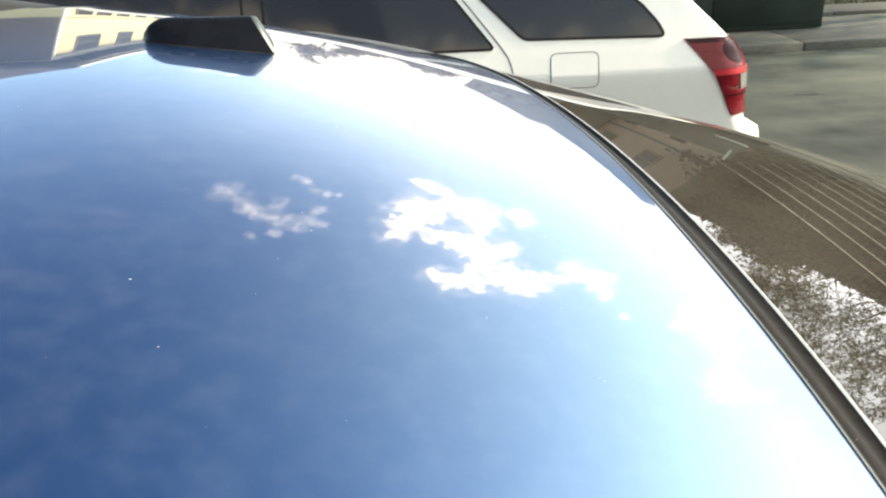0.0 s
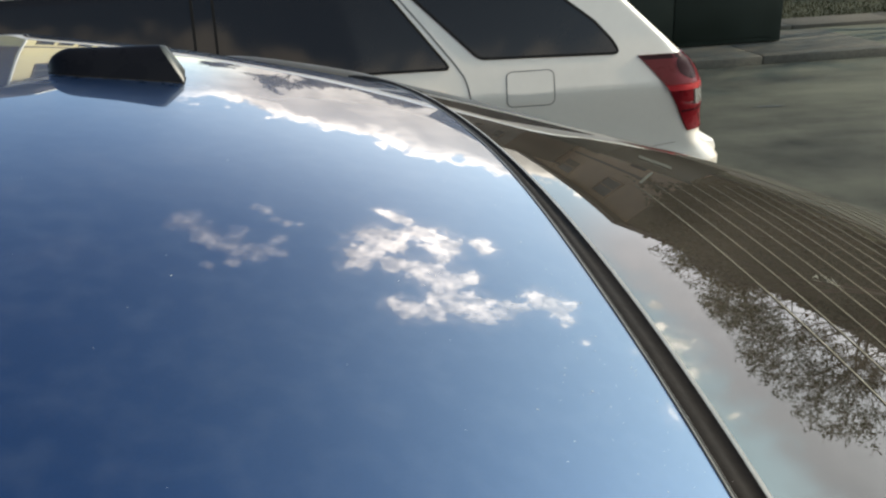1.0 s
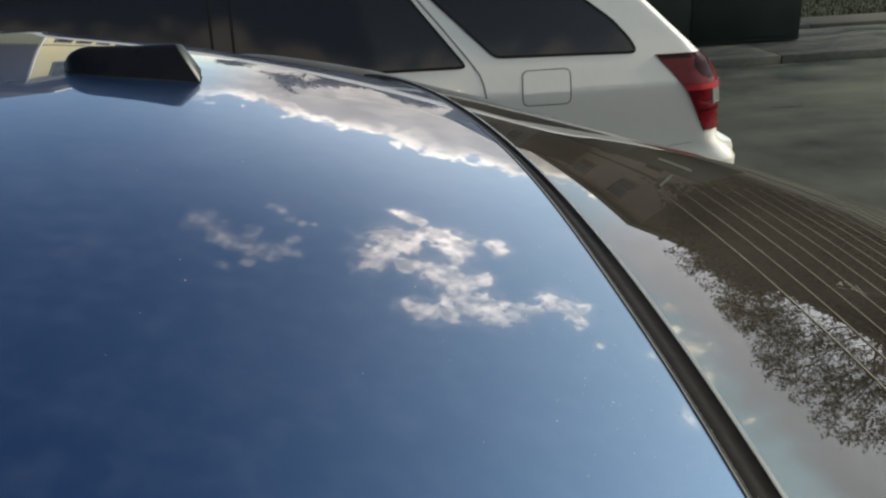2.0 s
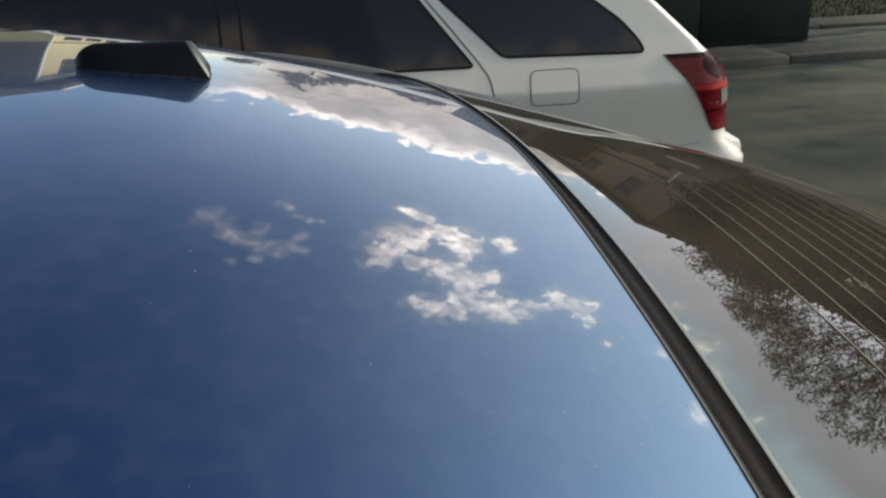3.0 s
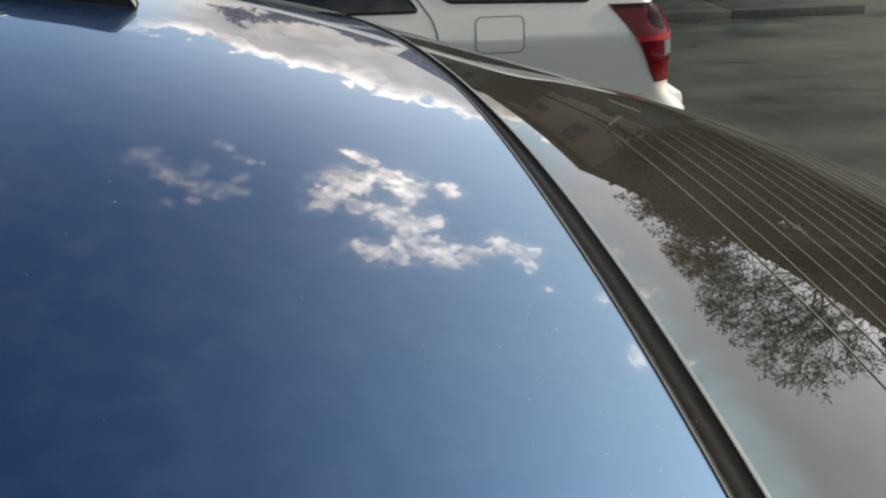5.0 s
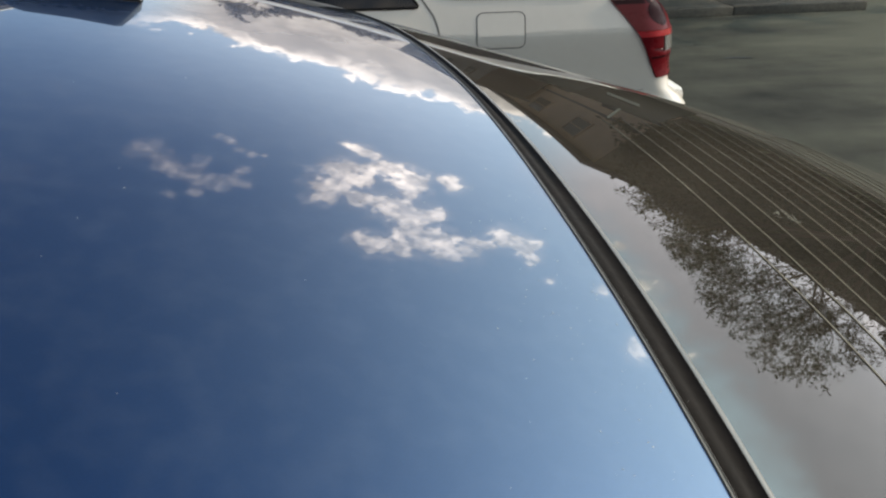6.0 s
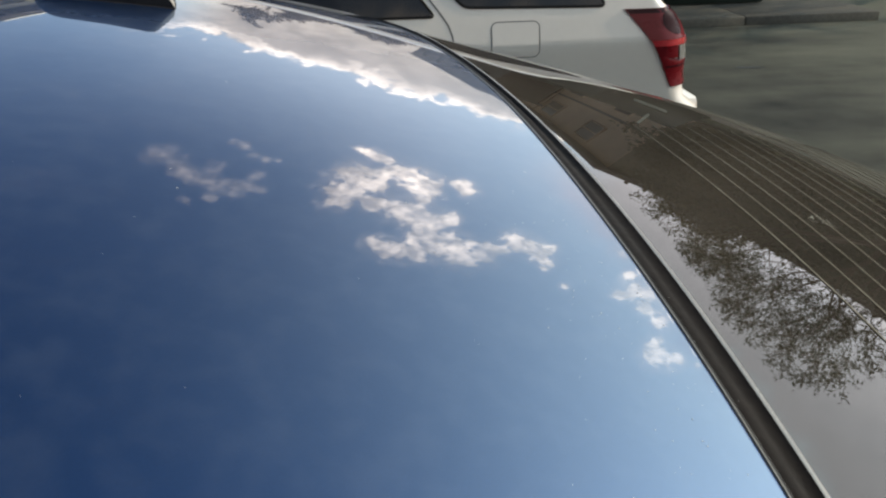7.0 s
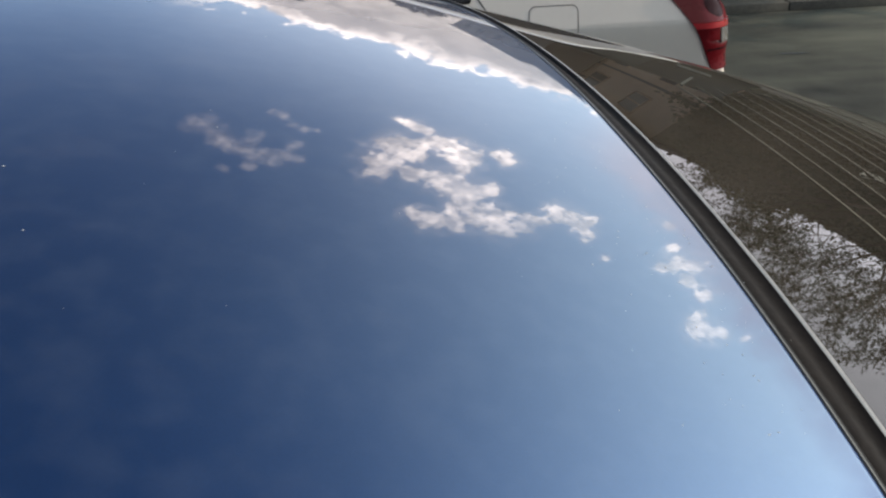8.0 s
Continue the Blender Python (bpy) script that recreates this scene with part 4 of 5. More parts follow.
def build_suv():
    s = empty("station_wagon", pose(-0.028, 0.18, -0.022), "parked white station wagon with dark tinted windows", "car")
    body = part("body", build_body_shell(), white_paint, s, "glossy white painted body", angle=40)
    yfar = 2 * SUV_Y + SUV_W
    quarter = smooth_poly([(0.303, 1.103), (0.868, 1.090), (0.842, 1.139), (0.772, 1.216), (0.64, 1.315), (0.52, 1.393), (0.0, 1.398)], 0.025)
    door = smooth_poly([(0.186, 1.073), (-0.70, 1.078), (-0.70, 1.40), (-0.07, 1.40)], 0.02)
    front = smooth_poly([(-0.78, 1.078), (-2.06, 1.09), (-1.62, 1.36), (-1.53, 1.398), (-0.78, 1.40)], 0.02)
    part("pillar_trim", side_panel([(-0.705, 1.078), (-0.775, 1.078), (-0.775, 1.402), (-0.705, 1.402)], 0.002), dark_glass, s, "gloss black pillar trim")
    for nm, poly, lab in (("quarter_window", quarter, "dark tinted rear quarter glass"), ("rear_door_window", door, "dark tinted door glass"),
                          ("front_door_window", front, "dark tinted door glass")):
        part(nm, side_panel(poly, 0.003), dark_glass, s, lab)
        seal = ribbon(poly + poly[:1], 0.010, 0.0045)
        part("window_seal", seal, rubber, s)
    part("door_gap", ribbon([(-0.07, 1.42), (-0.0, 1.345), (0.11, 1.211), (0.203, 1.091), (0.238, 1.04), (0.252, 1.00), (0.260, 0.95), (0.255, 0.86), (0.20, 0.76)], 0.0065, 0.0012), gap_black, s)
    part("door_gap", ribbon([(-0.74, 1.42), (-0.74, 0.50), (-0.45, 0.46), (-0.2, 0.46)], 0.0065, 0.0012), gap_black, s)
    part("door_gap", ribbon([(-1.98, 1.06), (-1.98, 0.8), (-1.98, 0.50), (-0.8, 0.46)], 0.0065, 0.0012), gap_black, s)
    part("bumper_gap", ribbon([(0.62, 0.620), (0.85, 0.668), (1.02, 0.698), (1.115, 0.708)], 0.0022, 0.0008), gap_black, s)
    fd = round_rect(0.406, 0.600, 0.907, 1.045, 0.026)
    part("fuel_door_gap", ribbon(fd + fd[:1], 0.0034, 0.0012), gap_black, s)
    flap = part("fuel_door", side_panel(round_rect(0.411, 0.595, 0.912, 1.040, 0.023), 0.0016), white_paint, s, "white square fuel flap")

    # wrap-round rear lamp
    def q_front(z):
        x = lerp_table([(0.755, 1.163), (0.80, 1.140), (0.887, 1.098), (0.935, 1.070), (1.00, 1.015), (1.077, 0.942)], z)[0]
        _, r, y, c = suv_at(z)
        return x - (r - c)

    def q_end(z):
        return 0.15 + lerp_table([(0.755, 0.06), (0.9, 0.12), (1.077, 0.10)], z)[0]
    lamp = empty("rear_lamp", pose(0, 0, 0), "red and clear wrap-round rear lamp", "")
    lamp.parent = s
    part("upper_lens", lens_piece(0.953, 1.076, lambda z: (q_front(z), q_end(z))), red_lens, lamp, "red lens")

    def shade_span(z):
        half = 0.046 * math.sqrt(max(0.0, 1 - ((z - 1.016) / 0.047) ** 2)) + 0.001
        mid = q_front(z) + (q_end(z) - q_front(z)) * 0.45
        return mid - half, mid + half
    part("bulb_shade", lens_piece(0.970, 1.062, shade_span, 0.0092), dark_red_lens, lamp, "dark round bulb shade")
    part("upper_shade", lens_piece(1.058, 1.0755, lambda z: (q_front(z) + 0.006, q_end(z) - 0.03), 0.0086), dark_red_lens, lamp, "dark upper band of the lens")
    part("lower_rib", lens_piece(0.838, 0.845, lambda z: (q_front(z) + 0.01, q_end(z)), 0.0095), dark_red_lens, lamp, "dark rib of the lens")
    part("middle_lens", lens_piece(0.928, 0.952, lambda z: (q_front(z), q_end(z)), 0.012), bright_red_lens, lamp, "bright red reflector band")
    part("lower_lens", lens_piece(0.757, 0.927, lambda z: (q_front(z), max(q_front(z) + 0.02, 0.081 if z > 0.864 else q_end(z)))), red_lens, lamp, "red lens")
    part("reversing_lens", lens_piece(0.866, 0.925, lambda z: (0.085, q_end(z)), 0.011), clear_lens, lamp, "clear reversing lens")
    # far side and tail details
    lamp2 = part("rear_lamp", box(1.02, 1.235, yfar - 0.12, yfar + 0.006, 0.76, 1.07, 0.03), red_lens, s, "red rear lamp")
    part("tailgate_window", sheet(lambda a, b: (suv_at(1.13 + 0.24 * b)[1] + 0.004, SUV_Y + 0.30 + (SUV_W - 0.60) * a, 1.13 + 0.24 * b), 12, 8, 0.01, (-1, 0, 0)), dark_glass, s)
    part("rear_bumper", box(0.95, 1.352, SUV_Y + 0.12, yfar - 0.12, 0.42, 0.68, 0.035), white_paint, s)
    part("windscreen", sheet(lambda a, b: (suv_at(1.09 + 0.29 * b)[0] - 0.004, SUV_Y + 0.26 + (SUV_W - 0.52) * a, 1.09 + 0.29 * b), 12, 8, 0.01, (1, 0, 0)), dark_glass, s)
    part("door_handle", box(-0.03, 0.16, SUV_Y - 0.035, SUV_Y + 0.01, 0.965, 0.99, 0.008), white_paint, s)
    for x in (-2.62, 0.16):
        for y, sd in ((SUV_Y + 0.11, -1), (yfar - 0.11, 1)):
            add_wheel(s, (x, y, 0.392), 0.37, 0.24, sd)
            arch = lathe([(0.37, -0.128 * 1), (0.42, -0.128), (0.42, 0.128), (0.37, 0.128)], (x, y, 0.392), 40)
            part("wheel_arch", arch, black_plastic, s)
    part("mirror", box(-1.96, -1.84, SUV_Y - 0.2, SUV_Y + 0.02, 1.02, 1.18, 0.03), white_paint, s)
    part("headlamp", box(-3.40, -3.2, SUV_Y - 0.004, SUV_Y + 0.3, 0.76, 0.94, 0.03), clear_lens, s)
    part("headlamp", box(-3.40, -3.2, yfar - 0.3, yfar + 0.004, 0.76, 0.94, 0.03), clear_lens, s)


build_suv()


# ---- dark blue car under the camera (u along the car to its tail, v across) ----
CAR_YAW = 0.1532
CAR = empty("car", Matrix.Translation((-0.36, 0, 0)) @ Matrix.Rotation(CAR_YAW, 4, "Z"), "parked dark blue car with a glossy clean roof", "car")
ROOF_HALF, EDGE_U, GAP = 0.68, 0.2735, 0.0152


def shoulder_share(u):
    """1 over the front of the roof, where its far shoulder runs out flat over the moulding, 0 towards the rear window."""
    f = min(1, max(0, (0.10 - u) / 0.14))
    return f * f * (3 - 2 * f)


def roof_z(u, v):
    k = max(0.1048 + 0.1489 * u, 0.05)
    crown = 1.4640 - 0.1852 * u - 0.2128 * u * u + 0.1053 * u ** 3
    z = crown - k * v * v - 0.1154 * v ** 4
    if v > 0.35:
        # the far shoulder swells a little towards its rail
        edge = crown - k * 0.4624 - 0.02467
        z += max(0, rail_line(u) - 0.012 - edge) * ((v - 0.35) / 0.33) ** 2 * min(1, max(0, (0.20 - u) / 0.2))
    if v > 0.28 and u < 0.10:
        at, slope = crown - k * 0.0784 - 0.00071, -0.56 * k - 0.01013
        sag = min(rail_line(u) + 0.0045 - at - 0.40 * slope, -0.0095 + 0.02 * (u + 0.25))
        flat = at + slope * (v - 0.28) + sag * ((v - 0.28) / 0.40) ** 2
        z += (flat - z) * shoulder_share(u)
    return z


def rail_line(u):
    return 1.404 - 0.197 * u - 0.185 * max(0, u - 0.07) ** 2


def opening_u(v):
    """Where the rear window's opening begins."""
    return EDGE_U - 0.0957 * v * v + 0.0438 * v ** 4


def edge_u(v):
    """The roof panel's rear edge: the seal narrows towards the middle of the car."""
    f = min(1, max(0, (v + 0.42) / 0.35))
    return opening_u(v) + 0.0065 * f * f * (3 - 2 * f)


GLASS_U0, GLASS_U1 = 0.2916, 1.40


def glass_z(u, v):
    t = u - GLASS_U0
    return roof_z(0.2751, v) - 0.003 - 0.261 * t - 0.126 * t * t - 0.202 * t * v * v - 1.4 * t * math.exp(-4 * t) * max(0, v - 0.04) ** 2


def glass_half(u):
    return 0.628 + 0.03 * (u - GLASS_U0)


def build_roof():
    lip = ((0.0, 0.0), (0.0022, -0.0006), (0.0038, -0.0022), (0.0046, -0.0050), (0.0048, -0.0090))
    bm = bmesh.new()
    nu, nv = 90, 90
    grid = []
    for i in range(nu + len(lip)):
        row = []
        for j in range(-len(lip) + 1, nv + len(lip)):
            jj = min(max(j, 0), nv)
            v = -ROOF_HALF + 2 * ROOF_HALF * jj / nv
            end = edge_u(v) - 0.0048
            if i <= nu - 14:
                u = -0.80 + (end - 0.020 + 0.80) * i / (nu - 14)
                z = roof_z(u, v)
            else:
                b = min(i - nu + 14, 14) / 14
                u = end - 0.020 + 0.020 * b
                z = roof_z(u, v)
            if i > nu:
                u += lip[i - nu][0]
                z += lip[i - nu][1]
            if j < 0:
                v -= lip[-j][0]
                z += lip[-j][1]
            if j > nv:
                v += lip[j - nv][0]
                z += lip[j - nv][1]
            row.append(bm.verts.new((u, v, z)))
        grid.append(row)
    for a, b in zip(grid, grid[1:]):
        for k in range(len(a) - 1):
            bm.faces.new((a[k], b[k], b[k + 1], a[k + 1]))
    part("roof", bm, navy_paint, CAR, "glossy dark blue roof panel", angle=60)


def build_rear_glass():
    def fn(s, t):
        v0 = -1 + 2 * t
        u = EDGE_U + GAP + (GLASS_U1 - EDGE_U - GAP) * s
        v = v0 * glass_half(u)
        u += (opening_u(v) - EDGE_U) * (1 - s)
        return (u, v, glass_z(u, v))
    part("rear_window", sheet(fn, 60, 60, 0.004), rear_glass, CAR, "tinted rear window with heater lines", angle=60)

    # rubber seal between roof and glass
    def seal(s, t):
        v = -0.676 + 1.352 * t
        w = (0.0, 0.0, 0.25, 0.5, 0.75, 1.0)[round(s * 5)]
        dz = (-0.011, -0.0030, -0.0014, -0.0012, -0.0018, -0.0030)[round(s * 5)]
        end = opening_u(v) + GAP
        u = edge_u(v) + (end - edge_u(v)) * w
        z = roof_z(edge_u(v), v) * (1 - w) + glass_z(end, v) * w
        return (u, v, z + dz + (0.004 if w >= 1 else 0))
    part("window_seal", sheet(seal, 5, 90), seal_rubber, CAR, "black rubber seal strip", angle=60)

    # worn pale lip of the glass along the seal
    def lip(s, t):
        v = -0.625 + 1.25 * t
        u = opening_u(v) + GAP + 0.0038 * s
        return (u, v, glass_z(u, v) + (0.0003, 0.0012, 0.0003)[round(s * 2)])
    part("glass_edge", sheet(lip, 2, 90), trim_paint, CAR, angle=60)
    # pale worn bead along the roof's rear edge
    def bead(s, t):
        v = -0.67 + 1.34 * t
        step = round(s * 6)
        u = edge_u(v) - 0.0034 + 0.0046 * s
        return (u, v, roof_z(u, v) + (0.0001, 0.0009, 0.0004, 0.0002, 0.0008, 0.0000, -0.0034)[step])
    part("edge_bead", sheet(bead, 6, 90), bead_grey, CAR, "thin weathered double edge strip", angle=60)
    # matte grey edging added along the far side of the glass, dulling its white reflection
    def edging(s, t):
        u = 0.40 + 0.98 * t
        v = glass_half(u) - 0.030 + 0.031 * s
        return (u, v, glass_z(u, v) + (0.0003, 0.0022, 0.0026, 0.001)[round(s * 3)])
    part("glass_edging", sheet(edging, 3, 60), edging_grey, CAR, "matte grey edging added to dull a reflection", angle=60)
    # heater lines printed on the glass
    for k in range(16):
        u0 = 0.404 + 0.0302 * k - 0.0002 * k * k
        far = -0.160 + 0.0150 * k

        def line(s, t, u0=u0, far=far):
            v = -glass_half(u0) + 0.03 + (far + glass_half(u0) - 0.03) * t
            u = u0 + (s - 0.5) * 0.0013 * min(1, 3.5 * (1 - t) + 0.25)
            return (u, v, glass_z(u, v) + 0.0006)
        part("heater_line", sheet(line, 1, 40, 0.0004), heater_line, CAR)

    def bus(s, t):
        u = 0.414 + 0.044 * t + (s - 0.5) * 0.0018
        v = -0.151 + 0.057 * t - (s - 0.5) * 0.0018
        return (u, v, glass_z(u, v) + 0.0007)
    part("heater_bar", sheet(bus, 1, 30, 0.0004), sticker_film, CAR)

    def sticker(s, t):
        u, v = 0.483 + 0.023 * t + 0.009 * (s - 0.5), -0.016 - 0.034 * t + 0.016 * (s - 0.5)
        return (u, v, glass_z(u, v) + 0.0007)
    part("sticker", sheet(sticker, 2, 6, 0.0004), sticker_film, CAR, "small pale sticker on the glass")


def build_smear():
    """A dried leafy smear on the glass: a few thin curled flakes."""
    rnd = random.Random(12)
    bm = bmesh.new()
    for k in range(11):
        cu, cv = 0.485 + rnd.gauss(0, 0.007), -0.331 + rnd.gauss(0, 0.007)
        a, ln, w = rnd.uniform(-0.5, 1.3), rnd.uniform(0.003, 0.007), rnd.uniform(0.0005, 0.0012)
        pts = []
        for f, g in ((-1, 0), (-0.3, 1), (0.5, 0.8), (1, 0), (0.4, -0.7), (-0.4, -1)):
            u = cu + ln * f * math.cos(a) - w * g * math.sin(a)
            v = cv + ln * f * math.sin(a) + w * g * math.cos(a)
            pts.append(bm.verts.new((u, v, glass_z(u, v) + 0.0008 + 0.0006 * abs(f))))
        bm.faces.new(pts)
    part("smear", bm, smear_dry, CAR, "dried pale leafy smear", smooth=False)


def rail_edge(u, side):
    """The outer edge of roof and rear window: v and z."""
    if u <= EDGE_U:
        return side * ROOF_HALF, roof_z(u, ROOF_HALF)
    f = min(1, (u - EDGE_U) / 0.12)
    f = f * f * (3 - 2 * f)
    v = ROOF_HALF * (1 - f) + glass_half(u) * f
    return side * v, (roof_z(EDGE_U, ROOF_HALF) * (1 - f) + glass_z(max(u, GLASS_U0), v) * f)


RAIL = ((0.006, -0.016), (0.010, -0.008), (0.020, -0.0035), (0.032, -0.001), (0.045, 0.0), (0.055, -0.0015), (0.064, -0.006), (0.070, -0.016),
        (0.075, -0.036), (0.078, -0.055))


def rail_top(u):
    f = min(1, max(0, u - 0.72) / 0.3)
    f = f * f * (3 - 2 * f)
    return (rail_line(u) - 0.010 * shoulder_share(u)) * (1 - f) + (rail_edge(u, 1)[1] + 0.004) * f


def build_greenhouse():
    for side in (-1, 1):
        def rail(s, t, side=side):
            u = -0.98 + (1.42 + 0.98) * t
            ue = max(u, -0.80)
            v, z = rail_edge(ue, side)
            z -= max(0, -0.80 - u) * 0.45
            o, d = RAIL[round(s * (len(RAIL) - 1))]
            return (u, v + side * o, rail_top(ue) - max(0, -0.80 - u) * 0.45 + d)
        part("roof_rail", sheet(rail, len(RAIL) - 1, 110), moulding, CAR, "grey-brown weathered roof moulding", angle=60)

        def groove(s, t, side=side):
            u = -0.80 + (1.40 + 0.80) * t
            v, z = rail_edge(u, side)
            return (u, v + side * (0.001 + 0.012 * s), z - 0.0075)
        part("ditch_seal", sheet(groove, 2, 80), rubber, CAR)

        def flank(s, t, side=side):
            u = -1.55 + (1.50 + 1.55) * t
            ue = min(max(u, -0.80), 1.40)
            v, z = rail_edge(ue, side)
            z -= max(0, -0.80 - u) * 0.52
            z = rail_top(ue) - max(0, -0.80 - u) * 0.52
            v0, z0 = abs(v) + 0.078, z - 0.055
            z1 = 0.855
            z0 = max(z0, z1 + 0.004)
            v1 = 0.865
            return (u, side * (v0 + (v1 - v0) * s + 0.015 * math.sin(math.pi * s)), z0 + (z1 - z0) * s)
        part("side_frame", sheet(flank, 10, 60), navy_paint, CAR)
        for u0, u1 in ((-1.05, -0.36), (-0.30, 0.42)):
            def pane(s, t, u0=u0, u1=u1, side=side):
                u = u0 + (u1 - u0) * t
                v, z = rail_edge(min(max(u, -0.80), 1.08), side)
                z -= max(0, -0.80 - u) * 0.52
                a = 0.06 + 0.86 * s
                z = rail_top(min(max(u, -0.80), 1.08)) - max(0, -0.80 - u) * 0.52
                v0, z0 = abs(v) + 0.078, z - 0.055
                return (u, side * (v0 + (0.865 - v0) * a + 0.015 * math.sin(math.pi * a) + 0.003), z0 + (0.855 - z0) * a)
            part("side_window", sheet(pane, 8, 20), dark_glass, CAR)

    def screen(s, t):
        v = -0.68 + 1.36 * t
        u = -0.80 - 0.72 * s
        v *= 1 + 0.16 * s
        return (u - 0.10 * (1 - (v / 0.7) ** 2) * s, v, roof_z(-0.80, min(0.68, abs(v))) - 0.004 - 0.32 * s - 0.06 * s * s)
    part("windscreen", sheet(screen, 16, 20, 0.005), dark_glass, CAR)


def build_lower_body():
    rows = []
    bm = bmesh.new()
    levels = [(0.20, -2.95, 1.48, 0.80, 0.25), (0.32, -3.05, 1.56, 0.87, 0.30), (0.55, -3.08, 1.60, 0.905, 0.32), (0.72, -3.04, 1.60, 0.91, 0.32),
              (0.80, -2.9, 1.58, 0.895, 0.30), (0.845, -2.6, 1.56, 0.875, 0.28), (0.862, -1.6, 1.54, 0.855, 0.25), (0.868, -1.50, 1.50, 0.80, 0.2)]
    for z, a, b, w, c in levels:
        pts = []
        for cx, cy, a0 in ((b - c, -w + c, -90), (b - c, w - c, 0), (a + c * 1.4, w - c * 1.4, 90), (a + c * 1.4, -w + c * 1.4, 180)):
            rad = c if cx > 0 else c * 1.4
            pts += [(cx + rad * math.cos(radians(a0 + 11.25 * k)), cy + rad * math.sin(radians(a0 + 11.25 * k)), z) for k in range(9)]
        rows.append([bm.verts.new(p) for p in pts])
    n = len(rows[0])
    for a, b in zip(rows, rows[1:]):
        for k in range(n):
            bm.faces.new((a[k], a[(k + 1) % n], b[(k + 1) % n], b[k]))
    bm.faces.new(rows[-1])
    bm.faces.new(rows[0][::-1])
    part("body", bm, navy_paint, CAR, "dark blue lower body", angle=40)

    def deck(s, t):
        u = 1.405 + 0.13 * s
        v = (-1 + 2 * t) * (0.685 + 0.11 * s)
        z0 = glass_z(1.40, v * 0.685 / (0.685 + 0.11 * s)) - 0.004
        return (u, v, z0 + (0.885 - 0.02 * (v / 0.78) ** 2 - z0) * s)
    part("boot_lid", sheet(deck, 20, 24, 0.02), navy_paint, CAR, "dark blue boot lid")
    for side in (-1, 1):
        def shoulder(s, t, side=side):
            u = 1.405 + 0.13 * s
            v0 = 0.685 + 0.11 * s
            z0 = glass_z(1.40, 0.685) - 0.008
            z0 = z0 + (0.875 - z0) * s ** 1.2
            return (u, side * (v0 + (0.87 - v0) * t), z0 + (0.85 - z0) * t ** 0.7)
        part("rear_wing", sheet(shoulder, 12, 8), navy_paint, CAR)
        part("rear_lamp", box(1.43, 1.585, side * 0.62 - 0.2, side * 0.62 + 0.2, 0.60, 0.77, 0.02), red_lens, CAR)
        part("headlamp", box(-3.02, -2.8, side * 0.6 - 0.18, side * 0.6 + 0.18, 0.66, 0.80, 0.03), clear_lens, CAR)
        for u in (-2.15, 1.02):
            add_wheel(CAR, (u, side * 0.80, 0.325), 0.325, 0.22, side)
    # inside: parcel shelf and rear seat behind the tinted glass
    part("parcel_shelf", box(0.45, 1.18, -0.56, 0.56, 0.90, 0.915, 0.004), seat_cloth, CAR)
    for v in (-0.34, 0.0, 0.34):
        part("headrest", box(0.30, 0.40, v - 0.12, v + 0.12, 1.0, 1.15, 0.03), seat_cloth, CAR)
    part("seat_back", box(0.25, 0.42, -0.58, 0.58, 0.87, 1.06, 0.03), seat_cloth, CAR)


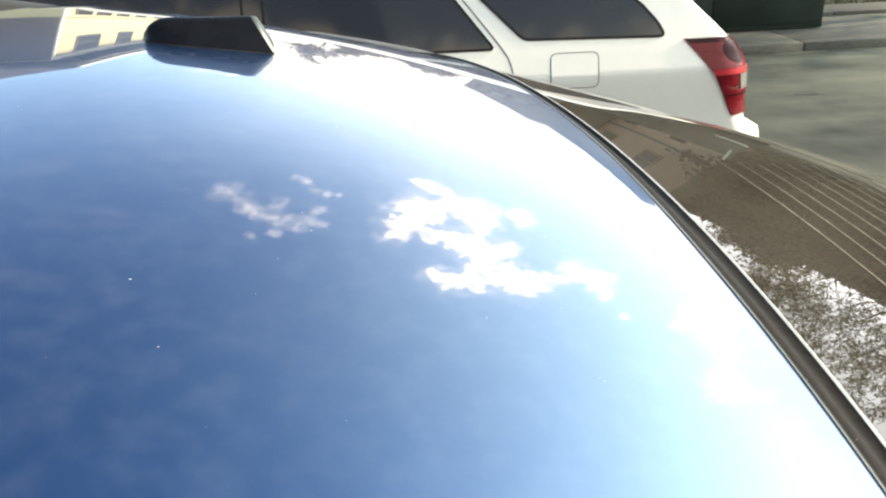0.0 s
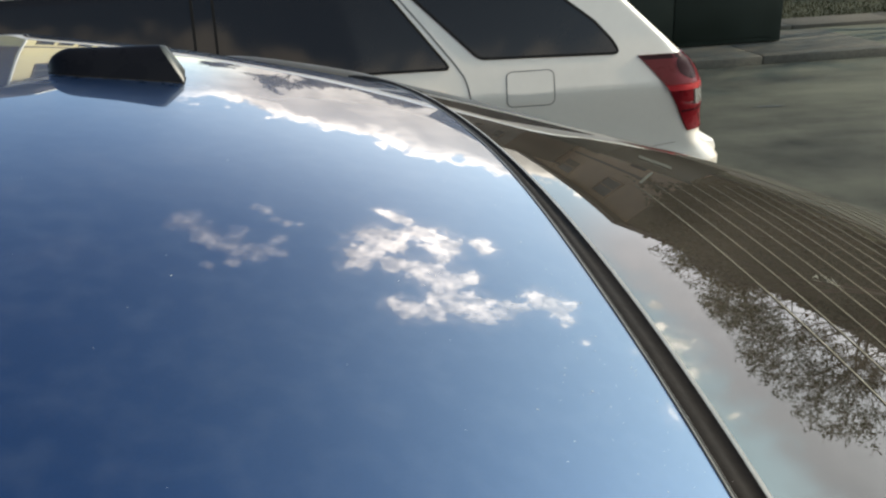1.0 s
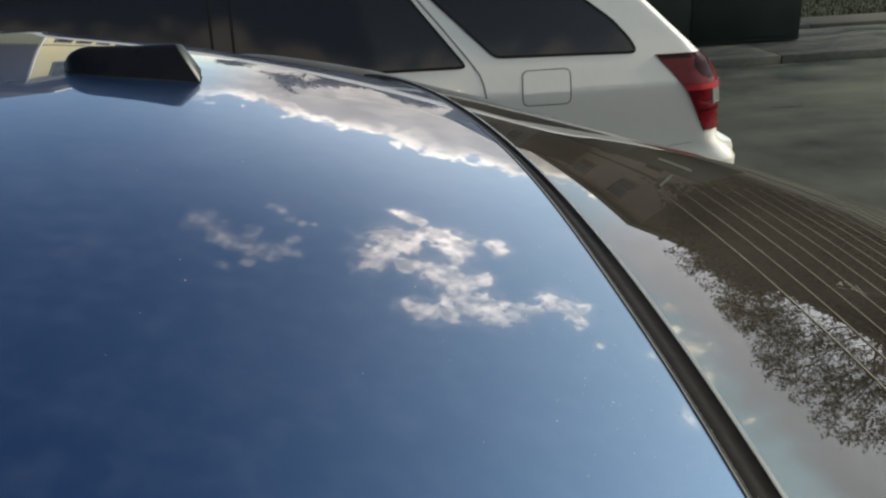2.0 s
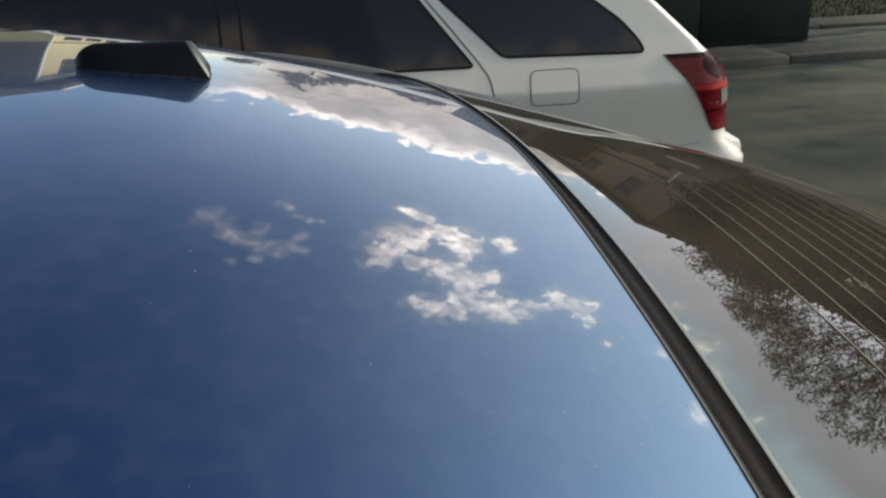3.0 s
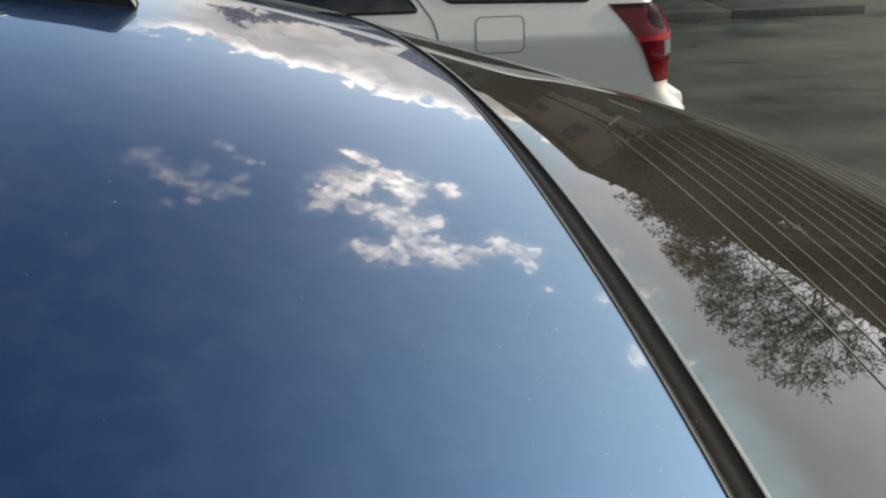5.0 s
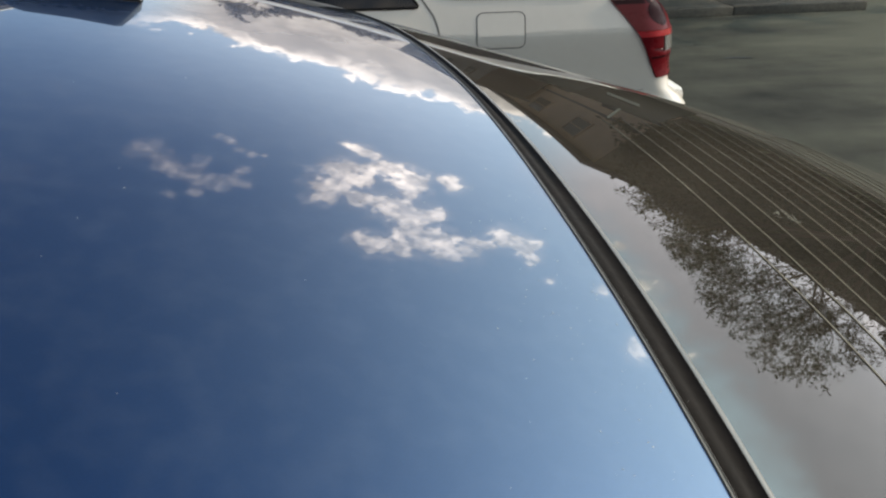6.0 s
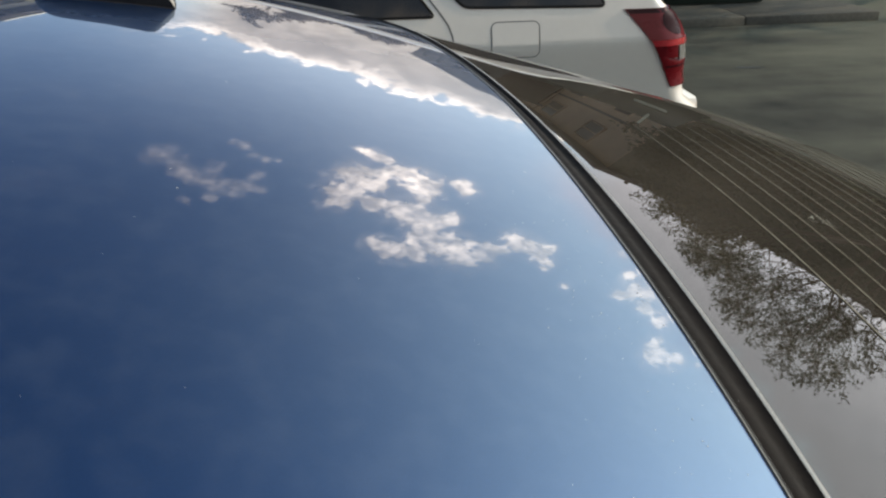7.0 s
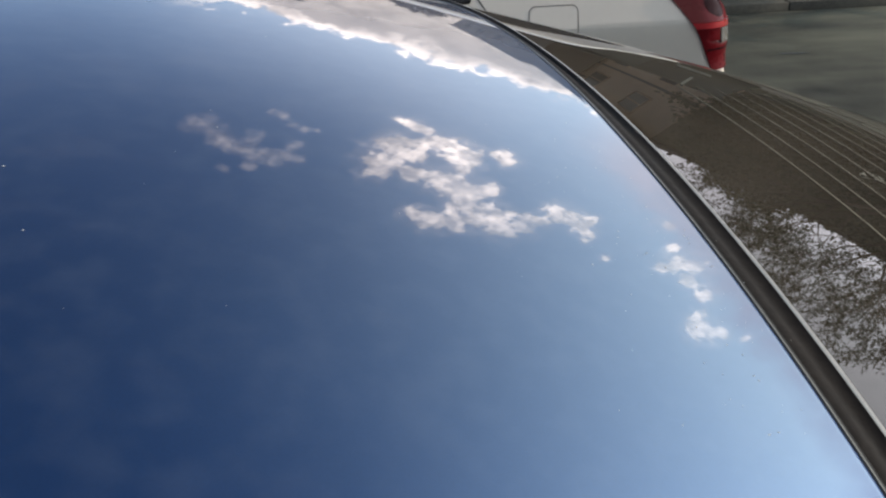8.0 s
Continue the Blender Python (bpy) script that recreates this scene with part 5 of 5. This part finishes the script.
def build_antenna():
    a = empty("fin", pose(0, 0, 0), "small black fin on the roof", "")
    a.parent = CAR
    # length profile: front round and low, blunt slanted back
    u0, u1, mid = -0.126, 0.0, 0.050
    bm = bmesh.new()
    rows = []
    n = 26
    for i in range(n + 1):
        s = i / n
        base_half = 0.0200 * (1 - (1 - min(1, s / 0.45)) ** 2.2) ** 0.5 * (1 - 0.10 * max(0, s - 0.6)) + 0.0006
        top = (0.0225 + 0.0110 * s) * (1 - (1 - min(1, (s + 0.010) / 0.24)) ** 2.2) ** 0.5
        ring = []
        for k in range(15):
            f = k / 14
            ang = math.pi * f
            y = -math.cos(ang)
            h = math.sin(ang) ** 0.55
            shift = -0.019 * h * max(0, (s - 0.55) / 0.45)
            u = u0 + (u1 - u0) * s + shift
            v = mid + base_half * y * (1 - 0.42 * h)
            ring.append(bm.verts.new((u, v, roof_z(u, v) + h * top + 0.0006)))
        rows.append(ring)
    for p, q in zip(rows, rows[1:]):
        for k in range(14):
            bm.faces.new((p[k], p[k + 1], q[k + 1], q[k]))
    bm.faces.new(rows[0][::-1])
    back = [v.co.copy() for v in rows[-1]]
    part("cover", bm, fin_black, a, "gloss black plastic cover", angle=50)
    # rounded back plate, coloured lighter than the cover to stand for sunlight
    bm = bmesh.new()
    rim = [bm.verts.new(p) for p in back]
    c = sum(back, Vector()) / len(back)
    inner = [bm.verts.new(p + (c - p) * 0.25 + Vector((0.0045, 0, 0.0015))) for p in back]
    for k in range(len(back)):
        j = (k + 1) % len(back)
        bm.faces.new((rim[k], rim[j], inner[j], inner[k]))
    bm.faces.new(inner)
    part("back_plate", bm, fin_back_lit, a, "rear face in a lighter, sunlit grey", angle=60)

    def pad(s, t):
        w = 0.0212 * (1 - (1 - min(1, s / 0.45)) ** 2.2) ** 0.5 + 0.0006
        u = u0 - 0.001 + (u1 - u0 + 0.002) * s
        x = (-1, -0.97, -0.6, 0, 0.6, 0.97, 1)[round(t * 6)]
        up = (0.0001, 0.0005, 0.0005, 0.0005, 0.0005, 0.0005, 0.0001)[round(t * 6)]
        return (u, mid + x * w, roof_z(u, mid + x * w) + up)
    part("gasket", sheet(pad, 24, 6), rubber, a, "black rubber gasket")


# lighter than the cover's black: sunlight on the rear face as colour
fin_back_lit = material("fin_back_lit", (0.014, 0.014, 0.011), 0.40, 0, 0.3, vary=0.2, scale=60, fine=300)
fin_black = material("fin_black", (0.004, 0.004, 0.005), 0.30, 0, 0.05, 0.0, 0.03, 0.15, 30, 300)
build_roof()
build_rear_glass()
build_smear()
build_greenhouse()
build_lower_body()
build_antenna()


def build_dust():
    """A sprinkle of dust flecks lying on the roof."""
    rnd = random.Random(8)
    verts, faces = [], []
    m = Matrix.Translation((-0.36, 0, 0)) @ Matrix.Rotation(CAR_YAW, 4, "Z")
    for n in range(190):
        u, v = rnd.uniform(-0.22, 0.27), rnd.uniform(-0.60, 0.0)
        if n >= 70:
            # more has settled along the rear edge
            v = rnd.uniform(-0.62, -0.36)
            u = edge_u(v) - 0.006 - abs(rnd.gauss(0, 0.05))
        r, a = rnd.choice((0.0002, 0.0003, 0.0003, 0.0005)) * rnd.uniform(0.6, 1.2), rnd.uniform(0, math.tau)
        i = len(verts)
        for k in range(5):
            du, dv = r * rnd.uniform(0.6, 1.5) * math.cos(a + k * math.tau / 5), r * rnd.uniform(0.5, 1.1) * math.sin(a + k * math.tau / 5)
            verts.append(m @ Vector((u + du, v + dv, roof_z(u + du, v + dv) + 0.0001)))
        verts.append(m @ Vector((u, v, roof_z(u, v) + r * 0.7)))
        faces += [(i + k, i + (k + 1) % 5, i + 5) for k in range(5)]
    tagged(raw("dust_flecks", verts, faces, dust), "pale dust flecks on the car roof", "dust", kind="stuff")


build_dust()
